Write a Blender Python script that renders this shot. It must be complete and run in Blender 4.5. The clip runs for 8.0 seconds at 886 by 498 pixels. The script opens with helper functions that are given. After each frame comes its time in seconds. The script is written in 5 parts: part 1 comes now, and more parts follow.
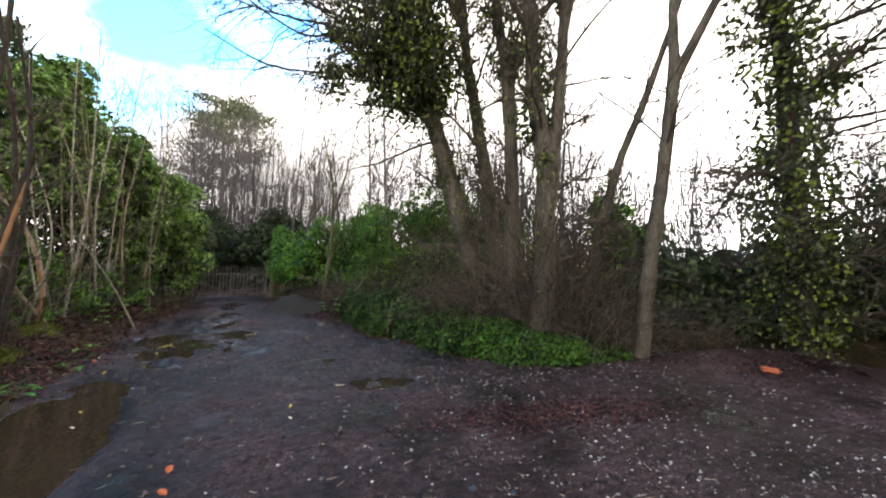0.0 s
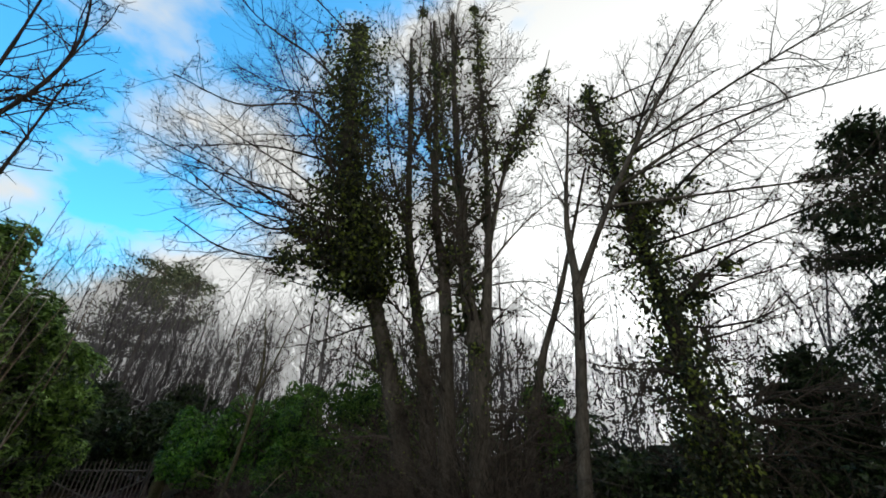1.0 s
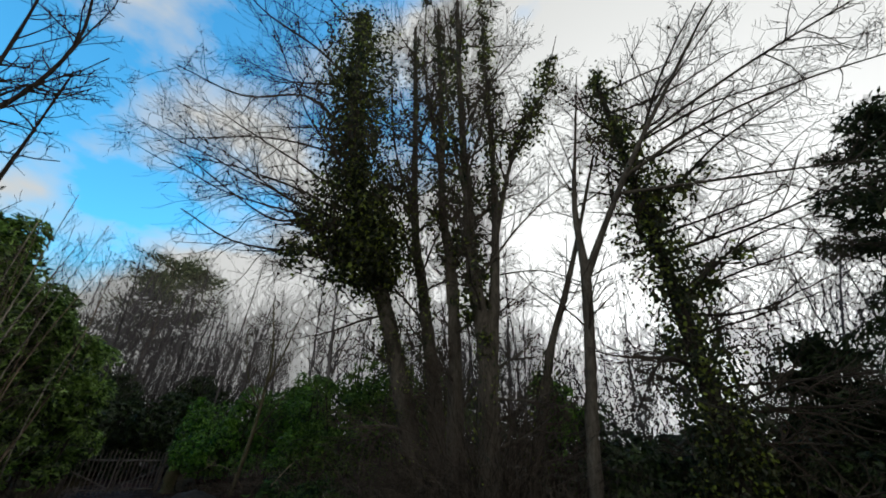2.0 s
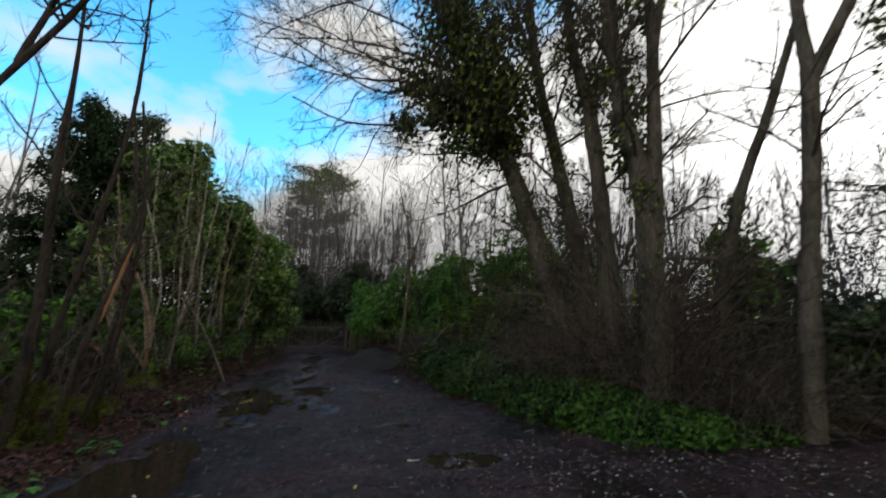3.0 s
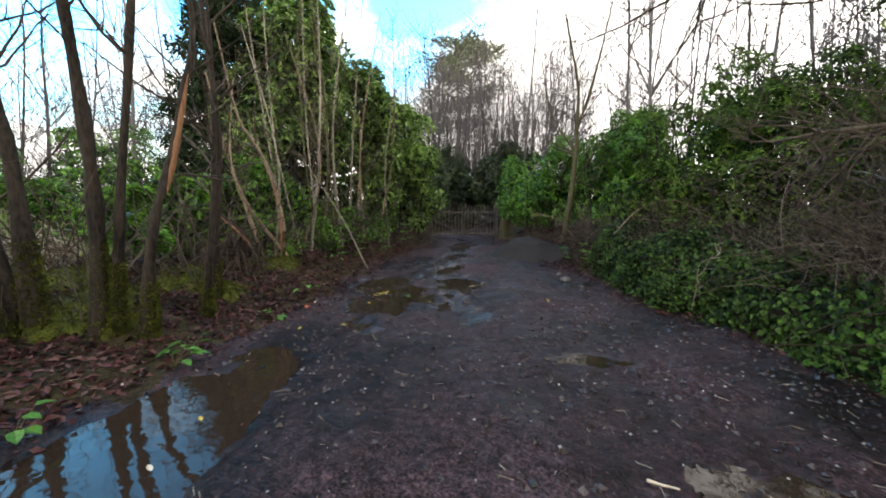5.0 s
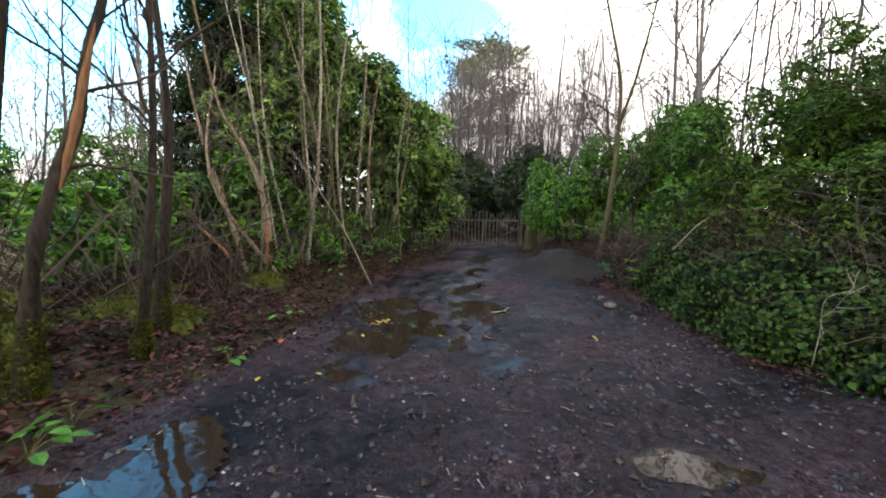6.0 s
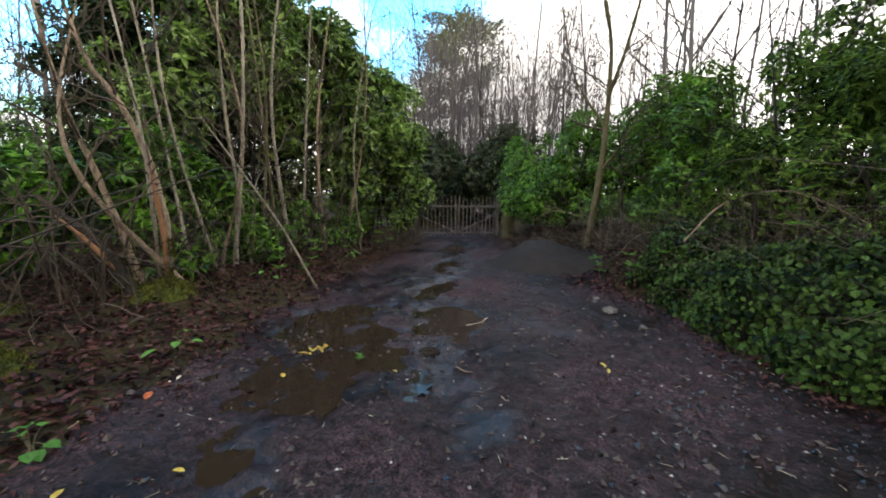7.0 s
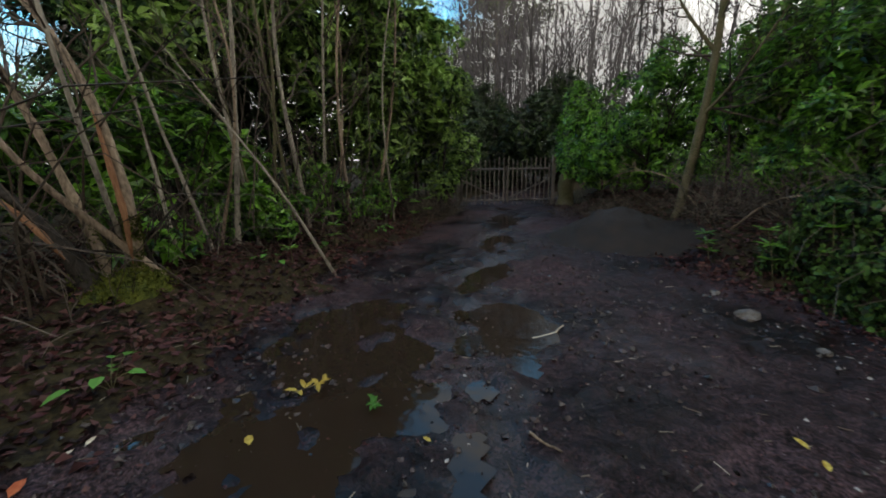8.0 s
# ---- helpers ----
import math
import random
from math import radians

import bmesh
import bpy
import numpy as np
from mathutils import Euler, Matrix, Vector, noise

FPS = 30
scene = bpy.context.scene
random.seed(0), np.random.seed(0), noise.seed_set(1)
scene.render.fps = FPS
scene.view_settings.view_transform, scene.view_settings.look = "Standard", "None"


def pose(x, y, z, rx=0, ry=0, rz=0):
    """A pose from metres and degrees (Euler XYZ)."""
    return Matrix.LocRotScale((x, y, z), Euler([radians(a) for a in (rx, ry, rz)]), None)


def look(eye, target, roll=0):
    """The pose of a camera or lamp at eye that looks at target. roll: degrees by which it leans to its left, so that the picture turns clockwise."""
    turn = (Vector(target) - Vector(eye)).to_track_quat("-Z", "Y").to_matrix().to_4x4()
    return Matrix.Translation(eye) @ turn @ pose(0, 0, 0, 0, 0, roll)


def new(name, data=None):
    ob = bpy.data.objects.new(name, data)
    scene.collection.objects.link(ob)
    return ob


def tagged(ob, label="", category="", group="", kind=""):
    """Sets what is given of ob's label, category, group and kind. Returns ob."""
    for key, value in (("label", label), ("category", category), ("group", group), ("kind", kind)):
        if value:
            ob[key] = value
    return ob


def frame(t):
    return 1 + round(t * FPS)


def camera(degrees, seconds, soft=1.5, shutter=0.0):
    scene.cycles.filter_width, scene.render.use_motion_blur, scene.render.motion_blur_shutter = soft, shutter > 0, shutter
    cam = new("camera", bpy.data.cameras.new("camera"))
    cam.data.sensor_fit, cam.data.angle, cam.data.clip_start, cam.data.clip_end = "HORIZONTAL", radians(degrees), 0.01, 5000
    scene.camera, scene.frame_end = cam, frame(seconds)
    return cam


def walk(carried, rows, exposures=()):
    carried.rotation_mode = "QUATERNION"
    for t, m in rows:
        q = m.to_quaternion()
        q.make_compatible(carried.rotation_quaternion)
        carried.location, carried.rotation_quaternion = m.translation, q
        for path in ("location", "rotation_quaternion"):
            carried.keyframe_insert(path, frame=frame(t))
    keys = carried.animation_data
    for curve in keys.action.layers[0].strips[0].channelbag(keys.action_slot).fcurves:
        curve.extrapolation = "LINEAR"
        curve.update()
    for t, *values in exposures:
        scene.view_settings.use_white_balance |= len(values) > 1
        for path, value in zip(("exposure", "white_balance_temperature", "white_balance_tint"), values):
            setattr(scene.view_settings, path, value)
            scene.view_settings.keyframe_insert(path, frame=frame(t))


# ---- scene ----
cam = camera(100.2, 8.0, soft=1.8, shutter=0.15)
METRES, EYE = 8.197, 1.5
ROWS = [
    (0.0, 0.0, 0.0, 0.0, -0.07, 2.3, -1.79),
    (0.5, 0.0113, -0.0305, 0.0047, -6.78, 18.31, -2.3),
    (1.0, 0.0159, -0.0463, 0.0108, -8.78, 29.42, -2.15),
    (2.5, 0.0106, -0.0148, 0.003, -5.26, 25.72, -1.89),
    (3.0, -0.012, 0.0773, -0.0023, 11.74, 9.95, -1.23),
    (3.5, -0.0541, 0.1601, -0.0192, 20.68, -3.88, -1.09),
    (4.0, -0.0859, 0.2373, -0.027, 26.07, -8.74, 0.02),
    (4.5, -0.1205, 0.3098, -0.0336, 30.56, -8.18, -0.13),
    (6.0, -0.2402, 0.5073, -0.0398, 37.32, -6.17, -1.1),
    (6.5, -0.2763, 0.5746, -0.04, 33.0, -6.28, -0.9),
    (7.0, -0.3175, 0.6445, -0.0413, 33.29, -8.34, -0.71),
    (7.5, -0.3685, 0.7062, -0.0477, 33.56, -10.92, -0.7),
    (8.0, -0.4207, 0.7768, -0.0541, 39.58, -13.48, 0.82),
]
EXPOSURES = [(0.0, -0.1, 6900, 13), (0.5, -1.0, 6700, 11), (1.0, -1.7, 6400, 7), (2.5, -2.05, 6400, 7), (3.0, -1.55, 6600, 9), (3.5, 0.55, 6900, 12), (4.5, -0.1, 6900, 12), (6.0, 0.05, 6900, 12), (6.5, 0.15, 6900, 12), (7.0, -0.17, 6900, 12), (8.0, -0.95, 6800, 8)]
walk(cam, [(t, pose(METRES * x, METRES * y, EYE + METRES * z, 90 + pitch, roll, yaw)) for t, x, y, z, yaw, pitch, roll in ROWS], EXPOSURES)

# ---- daylight: low winter sun behind thin bright cloud ----
SUN_AZ, SUN_EL = radians(40.0), radians(8.5)


def make_world():
    world = bpy.data.worlds.new("sky")
    scene.world = world
    world.use_nodes = True
    n, l = world.node_tree.nodes, world.node_tree.links
    n.clear()
    out, bg = n.new("ShaderNodeOutputWorld"), n.new("ShaderNodeBackground")
    sky = n.new("ShaderNodeTexSky")
    sky.sky_type, sky.sun_disc, sky.sun_elevation, sky.sun_rotation = "NISHITA", False, SUN_EL, SUN_AZ
    sky.air_density, sky.dust_density, sky.ozone_density = 1.2, 0.4, 2.5
    co = n.new("ShaderNodeTexCoord")
    mp = n.new("ShaderNodeMapping")
    mp.inputs["Scale"].default_value = (1.0, 1.0, 1.9)
    mp.inputs["Location"].default_value = (0.35, 0.1, 0.2)
    tex = n.new("ShaderNodeTexNoise")
    tex.inputs["Scale"].default_value, tex.inputs["Detail"].default_value, tex.inputs["Roughness"].default_value = 2.1, 7.0, 0.55
    # one wide blue gap in the cloud, away from the sun
    dot = n.new("ShaderNodeVectorMath")
    dot.operation = "DOT_PRODUCT"
    dot.inputs[1].default_value = (-0.56, 0.26, 0.79)
    side = n.new("ShaderNodeMath")
    side.operation, side.inputs[1].default_value, side.inputs[2].default_value = "MULTIPLY_ADD", -0.9, 0.77
    add = n.new("ShaderNodeMath")
    add.operation = "ADD"
    ramp = n.new("ShaderNodeValToRGB")
    ramp.color_ramp.elements[0].position, ramp.color_ramp.elements[1].position = 0.47, 0.62
    mix = n.new("ShaderNodeMix")
    mix.data_type = "RGBA"
    mix.inputs["B"].default_value = (CLOUD, CLOUD * 0.99, CLOUD * 0.97, 1)
    l.new(co.outputs["Generated"], mp.inputs["Vector"])
    l.new(mp.outputs["Vector"], tex.inputs["Vector"])
    l.new(co.outputs["Generated"], dot.inputs[0])
    l.new(dot.outputs["Value"], side.inputs[0])
    l.new(tex.outputs["Fac"], add.inputs[0])
    l.new(side.outputs["Value"], add.inputs[1])
    l.new(add.outputs["Value"], ramp.inputs["Fac"])
    l.new(ramp.outputs["Color"], mix.inputs["Factor"])
    # clear air is deep blue; the cloud glows round the low sun
    deep = n.new("ShaderNodeMix")
    deep.data_type, deep.blend_type = "RGBA", "MULTIPLY"
    deep.inputs["Factor"].default_value = 1.0
    deep.inputs["B"].default_value = (4.6, 12.6, 15.5, 1)
    l.new(sky.outputs["Color"], deep.inputs["A"])
    l.new(deep.outputs["Result"], mix.inputs["A"])
    norm, near, power, glow = (n.new("ShaderNodeVectorMath"), n.new("ShaderNodeVectorMath"), n.new("ShaderNodeMath"), n.new("ShaderNodeMath"))
    norm.operation, near.operation, power.operation, glow.operation = "NORMALIZE", "DOT_PRODUCT", "POWER", "MULTIPLY"
    near.inputs[1].default_value = (math.sin(SUN_AZ) * math.cos(SUN_EL), math.cos(SUN_AZ) * math.cos(SUN_EL), math.sin(SUN_EL))
    power.use_clamp, power.inputs[1].default_value, glow.inputs[1].default_value = True, 60.0, 60.0
    l.new(co.outputs["Generated"], norm.inputs[0])
    l.new(norm.outputs["Vector"], near.inputs[0])
    l.new(near.outputs["Value"], power.inputs[0])
    l.new(power.outputs["Value"], glow.inputs[0])
    wide, haze, both = n.new("ShaderNodeMath"), n.new("ShaderNodeMath"), n.new("ShaderNodeMath")
    wide.operation, haze.operation, both.operation = "POWER", "MULTIPLY", "ADD"
    wide.use_clamp, wide.inputs[1].default_value, haze.inputs[1].default_value = True, 4.0, 22.0
    l.new(near.outputs["Value"], wide.inputs[0])
    l.new(wide.outputs["Value"], haze.inputs[0])
    l.new(haze.outputs["Value"], both.inputs[0])
    l.new(glow.outputs["Value"], both.inputs[1])
    lit = n.new("ShaderNodeMix")
    lit.data_type, lit.blend_type = "RGBA", "ADD"
    lit.inputs["Factor"].default_value = 1.0
    l.new(mix.outputs["Result"], lit.inputs["A"])
    l.new(both.outputs["Value"], lit.inputs["B"])
    l.new(lit.outputs["Result"], bg.inputs["Color"])
    bg.inputs["Strength"].default_value = SKY
    l.new(bg.outputs["Background"], out.inputs["Surface"])


SKY, CLOUD, SUN = 0.15, 18.0, 5.0
make_world()
sun = new("sun", bpy.data.lights.new("sun", "SUN"))
sun.data.energy, sun.data.angle, sun.data.color = SUN, radians(2.0), (1.0, 0.88, 0.7)
sun.matrix_world = look((0, 0, 0), (-math.sin(SUN_AZ) * math.cos(SUN_EL), -math.cos(SUN_AZ) * math.cos(SUN_EL), -math.sin(SUN_EL)))


# ---- materials ----
def material(name, dark, light, rough=(0.6, 0.9), scale=6.0, fine=60.0, bump=0.3, per="", leaf=0.0, metal=0.0, tint=None, stretch=(1, 1, 1), depth=0.01):
    """Two colours mixed by coarse and fine noise, with relief; per: extra variation per 'island' or 'object'; leaf: share of light let through."""
    m = bpy.data.materials.new(name)
    m.use_nodes = True
    n, l = m.node_tree.nodes, m.node_tree.links
    b = n["Principled BSDF"]
    co = n.new("ShaderNodeTexCoord")
    mp = n.new("ShaderNodeMapping")
    mp.inputs["Scale"].default_value = stretch
    l.new(co.outputs["Object"], mp.inputs["Vector"])
    a, f = n.new("ShaderNodeTexNoise"), n.new("ShaderNodeTexNoise")
    for tex, size in ((a, scale), (f, fine)):
        tex.inputs["Scale"].default_value, tex.inputs["Detail"].default_value = size, 4.0
        l.new(mp.outputs["Vector"], tex.inputs["Vector"])
    both = n.new("ShaderNodeMath")
    both.operation = "MULTIPLY_ADD"
    both.inputs[1].default_value = 0.5
    half = n.new("ShaderNodeMath")
    half.operation, half.inputs[1].default_value = "MULTIPLY", 0.5
    l.new(a.outputs["Fac"], half.inputs[0])
    l.new(f.outputs["Fac"], both.inputs[0])
    l.new(half.outputs["Value"], both.inputs[2])
    value = both.outputs["Value"]
    if per:
        src = n.new("ShaderNodeNewGeometry").outputs["Random Per Island"] if per == "island" else n.new("ShaderNodeObjectInfo").outputs["Random"]
        mean = n.new("ShaderNodeMix")
        mean.inputs["Factor"].default_value = 0.65
        l.new(value, mean.inputs["A"])
        l.new(src, mean.inputs["B"])
        value = mean.outputs["Result"]
    if leaf:
        drift, sway = n.new("ShaderNodeTexNoise"), n.new("ShaderNodeMath")
        drift.inputs["Scale"].default_value, drift.inputs["Detail"].default_value = 1.7, 2.0
        sway.operation, sway.inputs[1].default_value = "MULTIPLY_ADD", 0.8
        shift = n.new("ShaderNodeMath")
        shift.operation, shift.inputs[1].default_value = "SUBTRACT", 0.4
        l.new(co.outputs["Object"], drift.inputs["Vector"])
        l.new(drift.outputs["Fac"], sway.inputs[0])
        l.new(value, shift.inputs[0])
        l.new(shift.outputs["Value"], sway.inputs[2])
        value = sway.outputs["Value"]
    ramp = n.new("ShaderNodeValToRGB")
    e = ramp.color_ramp.elements
    lo, hi = (0.27, 0.8) if per else (0.36, 0.64)
    e[0].position, e[1].position, e[0].color, e[1].color = lo, hi, (*dark, 1), (*light, 1)
    if tint:
        mid = e.new((lo + hi) / 2 + 0.12)
        mid.color = (*tint, 1)
    l.new(value, ramp.inputs["Fac"])
    l.new(ramp.outputs["Color"], b.inputs["Base Color"])
    r = n.new("ShaderNodeMapRange")
    r.inputs["From Min"].default_value, r.inputs["From Max"].default_value = 0.35, 0.65
    r.inputs["To Min"].default_value, r.inputs["To Max"].default_value = rough
    l.new(a.outputs["Fac"], r.inputs["Value"])
    l.new(r.outputs["Result"], b.inputs["Roughness"])
    b.inputs["Metallic"].default_value = metal
    b.inputs["Specular IOR Level"].default_value = 0.5 if rough[0] < 0.35 else 0.12
    if bump:
        bm_ = n.new("ShaderNodeBump")
        bm_.inputs["Strength"].default_value, bm_.inputs["Distance"].default_value = bump, depth
        l.new(both.outputs["Value"], bm_.inputs["Height"])
        l.new(bm_.outputs["Normal"], b.inputs["Normal"])
    if leaf:
        tr, mx = n.new("ShaderNodeBsdfTranslucent"), n.new("ShaderNodeMixShader")
        l.new(ramp.outputs["Color"], tr.inputs["Color"])
        mx.inputs["Fac"].default_value = leaf
        l.new(b.outputs["BSDF"], mx.inputs[1])
        l.new(tr.outputs["BSDF"], mx.inputs[2])
        l.new(mx.outputs["Shader"], n["Material Output"].inputs["Surface"])
    return m


BARK = material("grey_bark", (0.04, 0.033, 0.025), (0.14, 0.122, 0.096), scale=5, fine=26, bump=0.9, stretch=(1, 1, 0.3), depth=0.03)
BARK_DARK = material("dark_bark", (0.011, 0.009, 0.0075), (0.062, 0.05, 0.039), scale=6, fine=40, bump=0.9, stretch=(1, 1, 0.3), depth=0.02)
BARK_HAZEL = material("hazel_bark", (0.06, 0.043, 0.03), (0.33, 0.255, 0.18), scale=5, fine=45, bump=0.6, stretch=(1, 1, 0.35))
BARK_PALE = material("pale_bark", (0.1, 0.088, 0.07), (0.38, 0.34, 0.27), scale=4, fine=40, bump=0.5, stretch=(1, 1, 0.4))
MOSS = material("moss", (0.016, 0.022, 0.005), (0.14, 0.155, 0.024), scale=9, fine=90, bump=0.9, depth=0.02)
MOSSY_BARK = material("mossy_bark", (0.045, 0.05, 0.016), (0.16, 0.135, 0.085), scale=4, fine=50, bump=0.8, depth=0.02)
TORN_WOOD = material("torn_wood", (0.14, 0.065, 0.034), (0.32, 0.17, 0.09), scale=10, fine=60, bump=0.7, stretch=(1, 1, 0.12))
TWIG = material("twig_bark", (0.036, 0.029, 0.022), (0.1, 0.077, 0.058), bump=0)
# far twigs: paler, greyer than TWIG, with distance haze put into the colour
TWIG_HAZED = material("hazed_twig_bark", (0.058, 0.052, 0.052), (0.2, 0.182, 0.182), bump=0, per="island")
CANE = material("dead_cane", (0.02, 0.016, 0.012), (0.14, 0.115, 0.092), bump=0, per="island")
# bank ivy: the shade below the trees is put into its darker colours
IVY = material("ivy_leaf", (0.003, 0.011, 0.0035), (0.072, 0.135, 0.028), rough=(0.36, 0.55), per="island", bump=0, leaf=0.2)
# tree ivy: brighter copy of the leaf, with sunlit rims in its colour
IVY_SUNLIT = material("sunlit_ivy_leaf", (0.02, 0.034, 0.01), (0.26, 0.33, 0.05), rough=(0.3, 0.5), per="island", bump=0, leaf=0.45, tint=(0.06, 0.062, 0.02))
IVY_BRIGHT = material("ground_elder_leaf", (0.009, 0.03, 0.006), (0.08, 0.18, 0.026), rough=(0.4, 0.6), per="island", bump=0, leaf=0.25)
RHODO = material("rhododendron_leaf", (0.01, 0.034, 0.01), (0.32, 0.5, 0.115), rough=(0.22, 0.4), per="island", bump=0, leaf=0.3)
HOLLY = material("holly_leaf", (0.008, 0.02, 0.008), (0.075, 0.12, 0.035), rough=(0.25, 0.45), per="island", bump=0, leaf=0.2)
PRIVET = material("privet_leaf", (0.009, 0.026, 0.007), (0.18, 0.3, 0.048), rough=(0.35, 0.55), per="island", bump=0, leaf=0.3)
LAUREL = material("laurel_leaf", (0.01, 0.042, 0.007), (0.2, 0.43, 0.045), rough=(0.25, 0.45), per="island", bump=0, leaf=0.35)
CONIFER = material("conifer_needles", (0.012, 0.024, 0.012), (0.055, 0.075, 0.03), rough=(0.6, 0.8), per="island", bump=0, leaf=0.1)
YEW = material("yew_needles", (0.01, 0.024, 0.011), (0.07, 0.11, 0.045), rough=(0.5, 0.7), per="island", bump=0, leaf=0.12)
# far pine: lightened needle colour carries the haze of distance
PINE_HAZED = material("hazed_pine_needles", (0.05, 0.07, 0.04), (0.26, 0.28, 0.15), rough=(0.6, 0.8), per="island", bump=0, leaf=0.15)
DEAD = material("dead_leaf", (0.01, 0.005, 0.0048), (0.115, 0.06, 0.05), rough=(0.4, 0.7), per="island", bump=0, leaf=0.1, tint=(0.095, 0.038, 0.038))
YELLOW = material("yellow_leaf", (0.3, 0.2, 0.03), (0.5, 0.4, 0.09), rough=(0.4, 0.6), bump=0.1)
GREEN_SPRIG = material("fresh_green_leaf", (0.05, 0.15, 0.025), (0.11, 0.27, 0.05), rough=(0.35, 0.5), bump=0.1, leaf=0.2)
CHIP = material("gravel_chip", (0.03, 0.027, 0.027), (0.42, 0.4, 0.38), rough=(0.4, 0.8), per="island", bump=0)
GRIT = material("damp_grit", (0.014, 0.012, 0.011), (0.045, 0.037, 0.033), rough=(0.6, 0.95), scale=5, fine=110, bump=0.8, depth=0.02)
BRICK = material("red_brick", (0.32, 0.075, 0.04), (0.5, 0.16, 0.085), scale=12, fine=120, bump=0.6)
GATE_METAL = material("weathered_gate_metal", (0.06, 0.052, 0.046), (0.22, 0.195, 0.175), rough=(0.5, 0.8), scale=4, fine=70, bump=0.3, metal=0.2)
RED_LEAF = material("orange_leaf", (0.3, 0.07, 0.03), (0.45, 0.14, 0.06), bump=0.1)
STONE = material("grey_stone", (0.07, 0.063, 0.058), (0.2, 0.185, 0.17), scale=8, fine=80, bump=0.5)
BITS = material("straw", (0.07, 0.05, 0.035), (0.5, 0.44, 0.34), per="island", bump=0)
CLOD = material("mud_clod", (0.008, 0.0055, 0.005), (0.055, 0.039, 0.038), rough=(0.2, 0.5), per="island", bump=0.3)
CUT_WOOD = material("broken_pale_wood", (0.4, 0.34, 0.25), (0.65, 0.58, 0.45), scale=10, fine=80, bump=0.3)


def mud_material():
    m = bpy.data.materials.new("wet_mud")
    m.use_nodes = True
    n, l = m.node_tree.nodes, m.node_tree.links
    b = n["Principled BSDF"]
    co = n.new("ShaderNodeTexCoord")
    big, mid, fine = (n.new("ShaderNodeTexNoise") for _ in range(3))
    clod = n.new("ShaderNodeTexNoise")
    for tex, size in ((big, 0.8), (mid, 4.0), (clod, 15.0), (fine, 60.0)):
        tex.inputs["Scale"].default_value, tex.inputs["Detail"].default_value, tex.inputs["Roughness"].default_value = size, 6.0, 0.6
        l.new(co.outputs["Object"], tex.inputs["Vector"])
    r1 = n.new("ShaderNodeValToRGB")
    e = r1.color_ramp.elements
    e[0].position, e[1].position, e[0].color, e[1].color = 0.36, 0.64, (0.008, 0.005, 0.005, 1), (0.066, 0.043, 0.047, 1)
    r2 = n.new("ShaderNodeValToRGB")
    e = r2.color_ramp.elements
    e[0].position, e[1].position, e[0].color, e[1].color = 0.4, 0.62, (0.3, 0.28, 0.28, 1), (1.5, 1.42, 1.44, 1)
    mul = n.new("ShaderNodeMix")
    mul.data_type, mul.blend_type = "RGBA", "MULTIPLY"
    mul.inputs["Factor"].default_value = 1.0
    l.new(big.outputs["Fac"], r1.inputs["Fac"])
    l.new(fine.outputs["Fac"], r2.inputs["Fac"])
    l.new(r1.outputs["Color"], mul.inputs["A"])
    l.new(r2.outputs["Color"], mul.inputs["B"])
    r3 = n.new("ShaderNodeValToRGB")
    e = r3.color_ramp.elements
    e[0].position, e[1].position, e[0].color, e[1].color = 0.36, 0.62, (0.32, 0.3, 0.29, 1), (1.35, 1.28, 1.28, 1)
    mul2 = n.new("ShaderNodeMix")
    mul2.data_type, mul2.blend_type = "RGBA", "MULTIPLY"
    mul2.inputs["Factor"].default_value = 1.0
    l.new(clod.outputs["Fac"], r3.inputs["Fac"])
    l.new(mul.outputs["Result"], mul2.inputs["A"])
    l.new(r3.outputs["Color"], mul2.inputs["B"])
    # standing wet: darker, smoother mud in and round the hollows
    wet = n.new("ShaderNodeAttribute")
    wet.attribute_name = "wet"
    soak = n.new("ShaderNodeMix")
    soak.data_type, soak.blend_type = "RGBA", "MULTIPLY"
    soak.inputs["B"].default_value = (0.55, 0.5, 0.45, 1)
    l.new(wet.outputs["Fac"], soak.inputs["Factor"])
    l.new(mul2.outputs["Result"], soak.inputs["A"])
    l.new(soak.outputs["Result"], b.inputs["Base Color"])
    rough = n.new("ShaderNodeMapRange")
    b.inputs["Specular IOR Level"].default_value = 0.3
    rough.inputs["From Min"].default_value, rough.inputs["From Max"].default_value = 0.4, 0.6
    rough.inputs["To Min"].default_value, rough.inputs["To Max"].default_value = 0.3, 0.75
    mean = n.new("ShaderNodeMix")
    mean.inputs["Factor"].default_value = 0.35
    l.new(big.outputs["Fac"], mean.inputs["A"])
    l.new(mid.outputs["Fac"], mean.inputs["B"])
    l.new(mean.outputs["Result"], rough.inputs["Value"])
    swell = n.new("ShaderNodeMapRange")
    swell.inputs["From Min"].default_value, swell.inputs["From Max"].default_value = 0.42, 0.58
    swell.inputs["To Min"].default_value, swell.inputs["To Max"].default_value = 0.15, 1.0
    l.new(mean.outputs["Result"], swell.inputs["Value"])
    film = n.new("ShaderNodeMix")
    film.inputs["B"].default_value = 0.15
    l.new(wet.outputs["Fac"], film.inputs["Factor"])
    l.new(rough.outputs["Result"], film.inputs["A"])
    l.new(film.outputs["Result"], b.inputs["Roughness"])
    gloss = n.new("ShaderNodeMapRange")
    gloss.inputs["To Min"].default_value, gloss.inputs["To Max"].default_value = 0.16, 0.38
    l.new(wet.outputs["Fac"], gloss.inputs["Value"])
    l.new(gloss.outputs["Result"], b.inputs["Specular IOR Level"])
    k1, k2 = n.new("ShaderNodeBump"), n.new("ShaderNodeBump")
    k1.inputs["Strength"].default_value, k1.inputs["Distance"].default_value = 0.8, 0.07
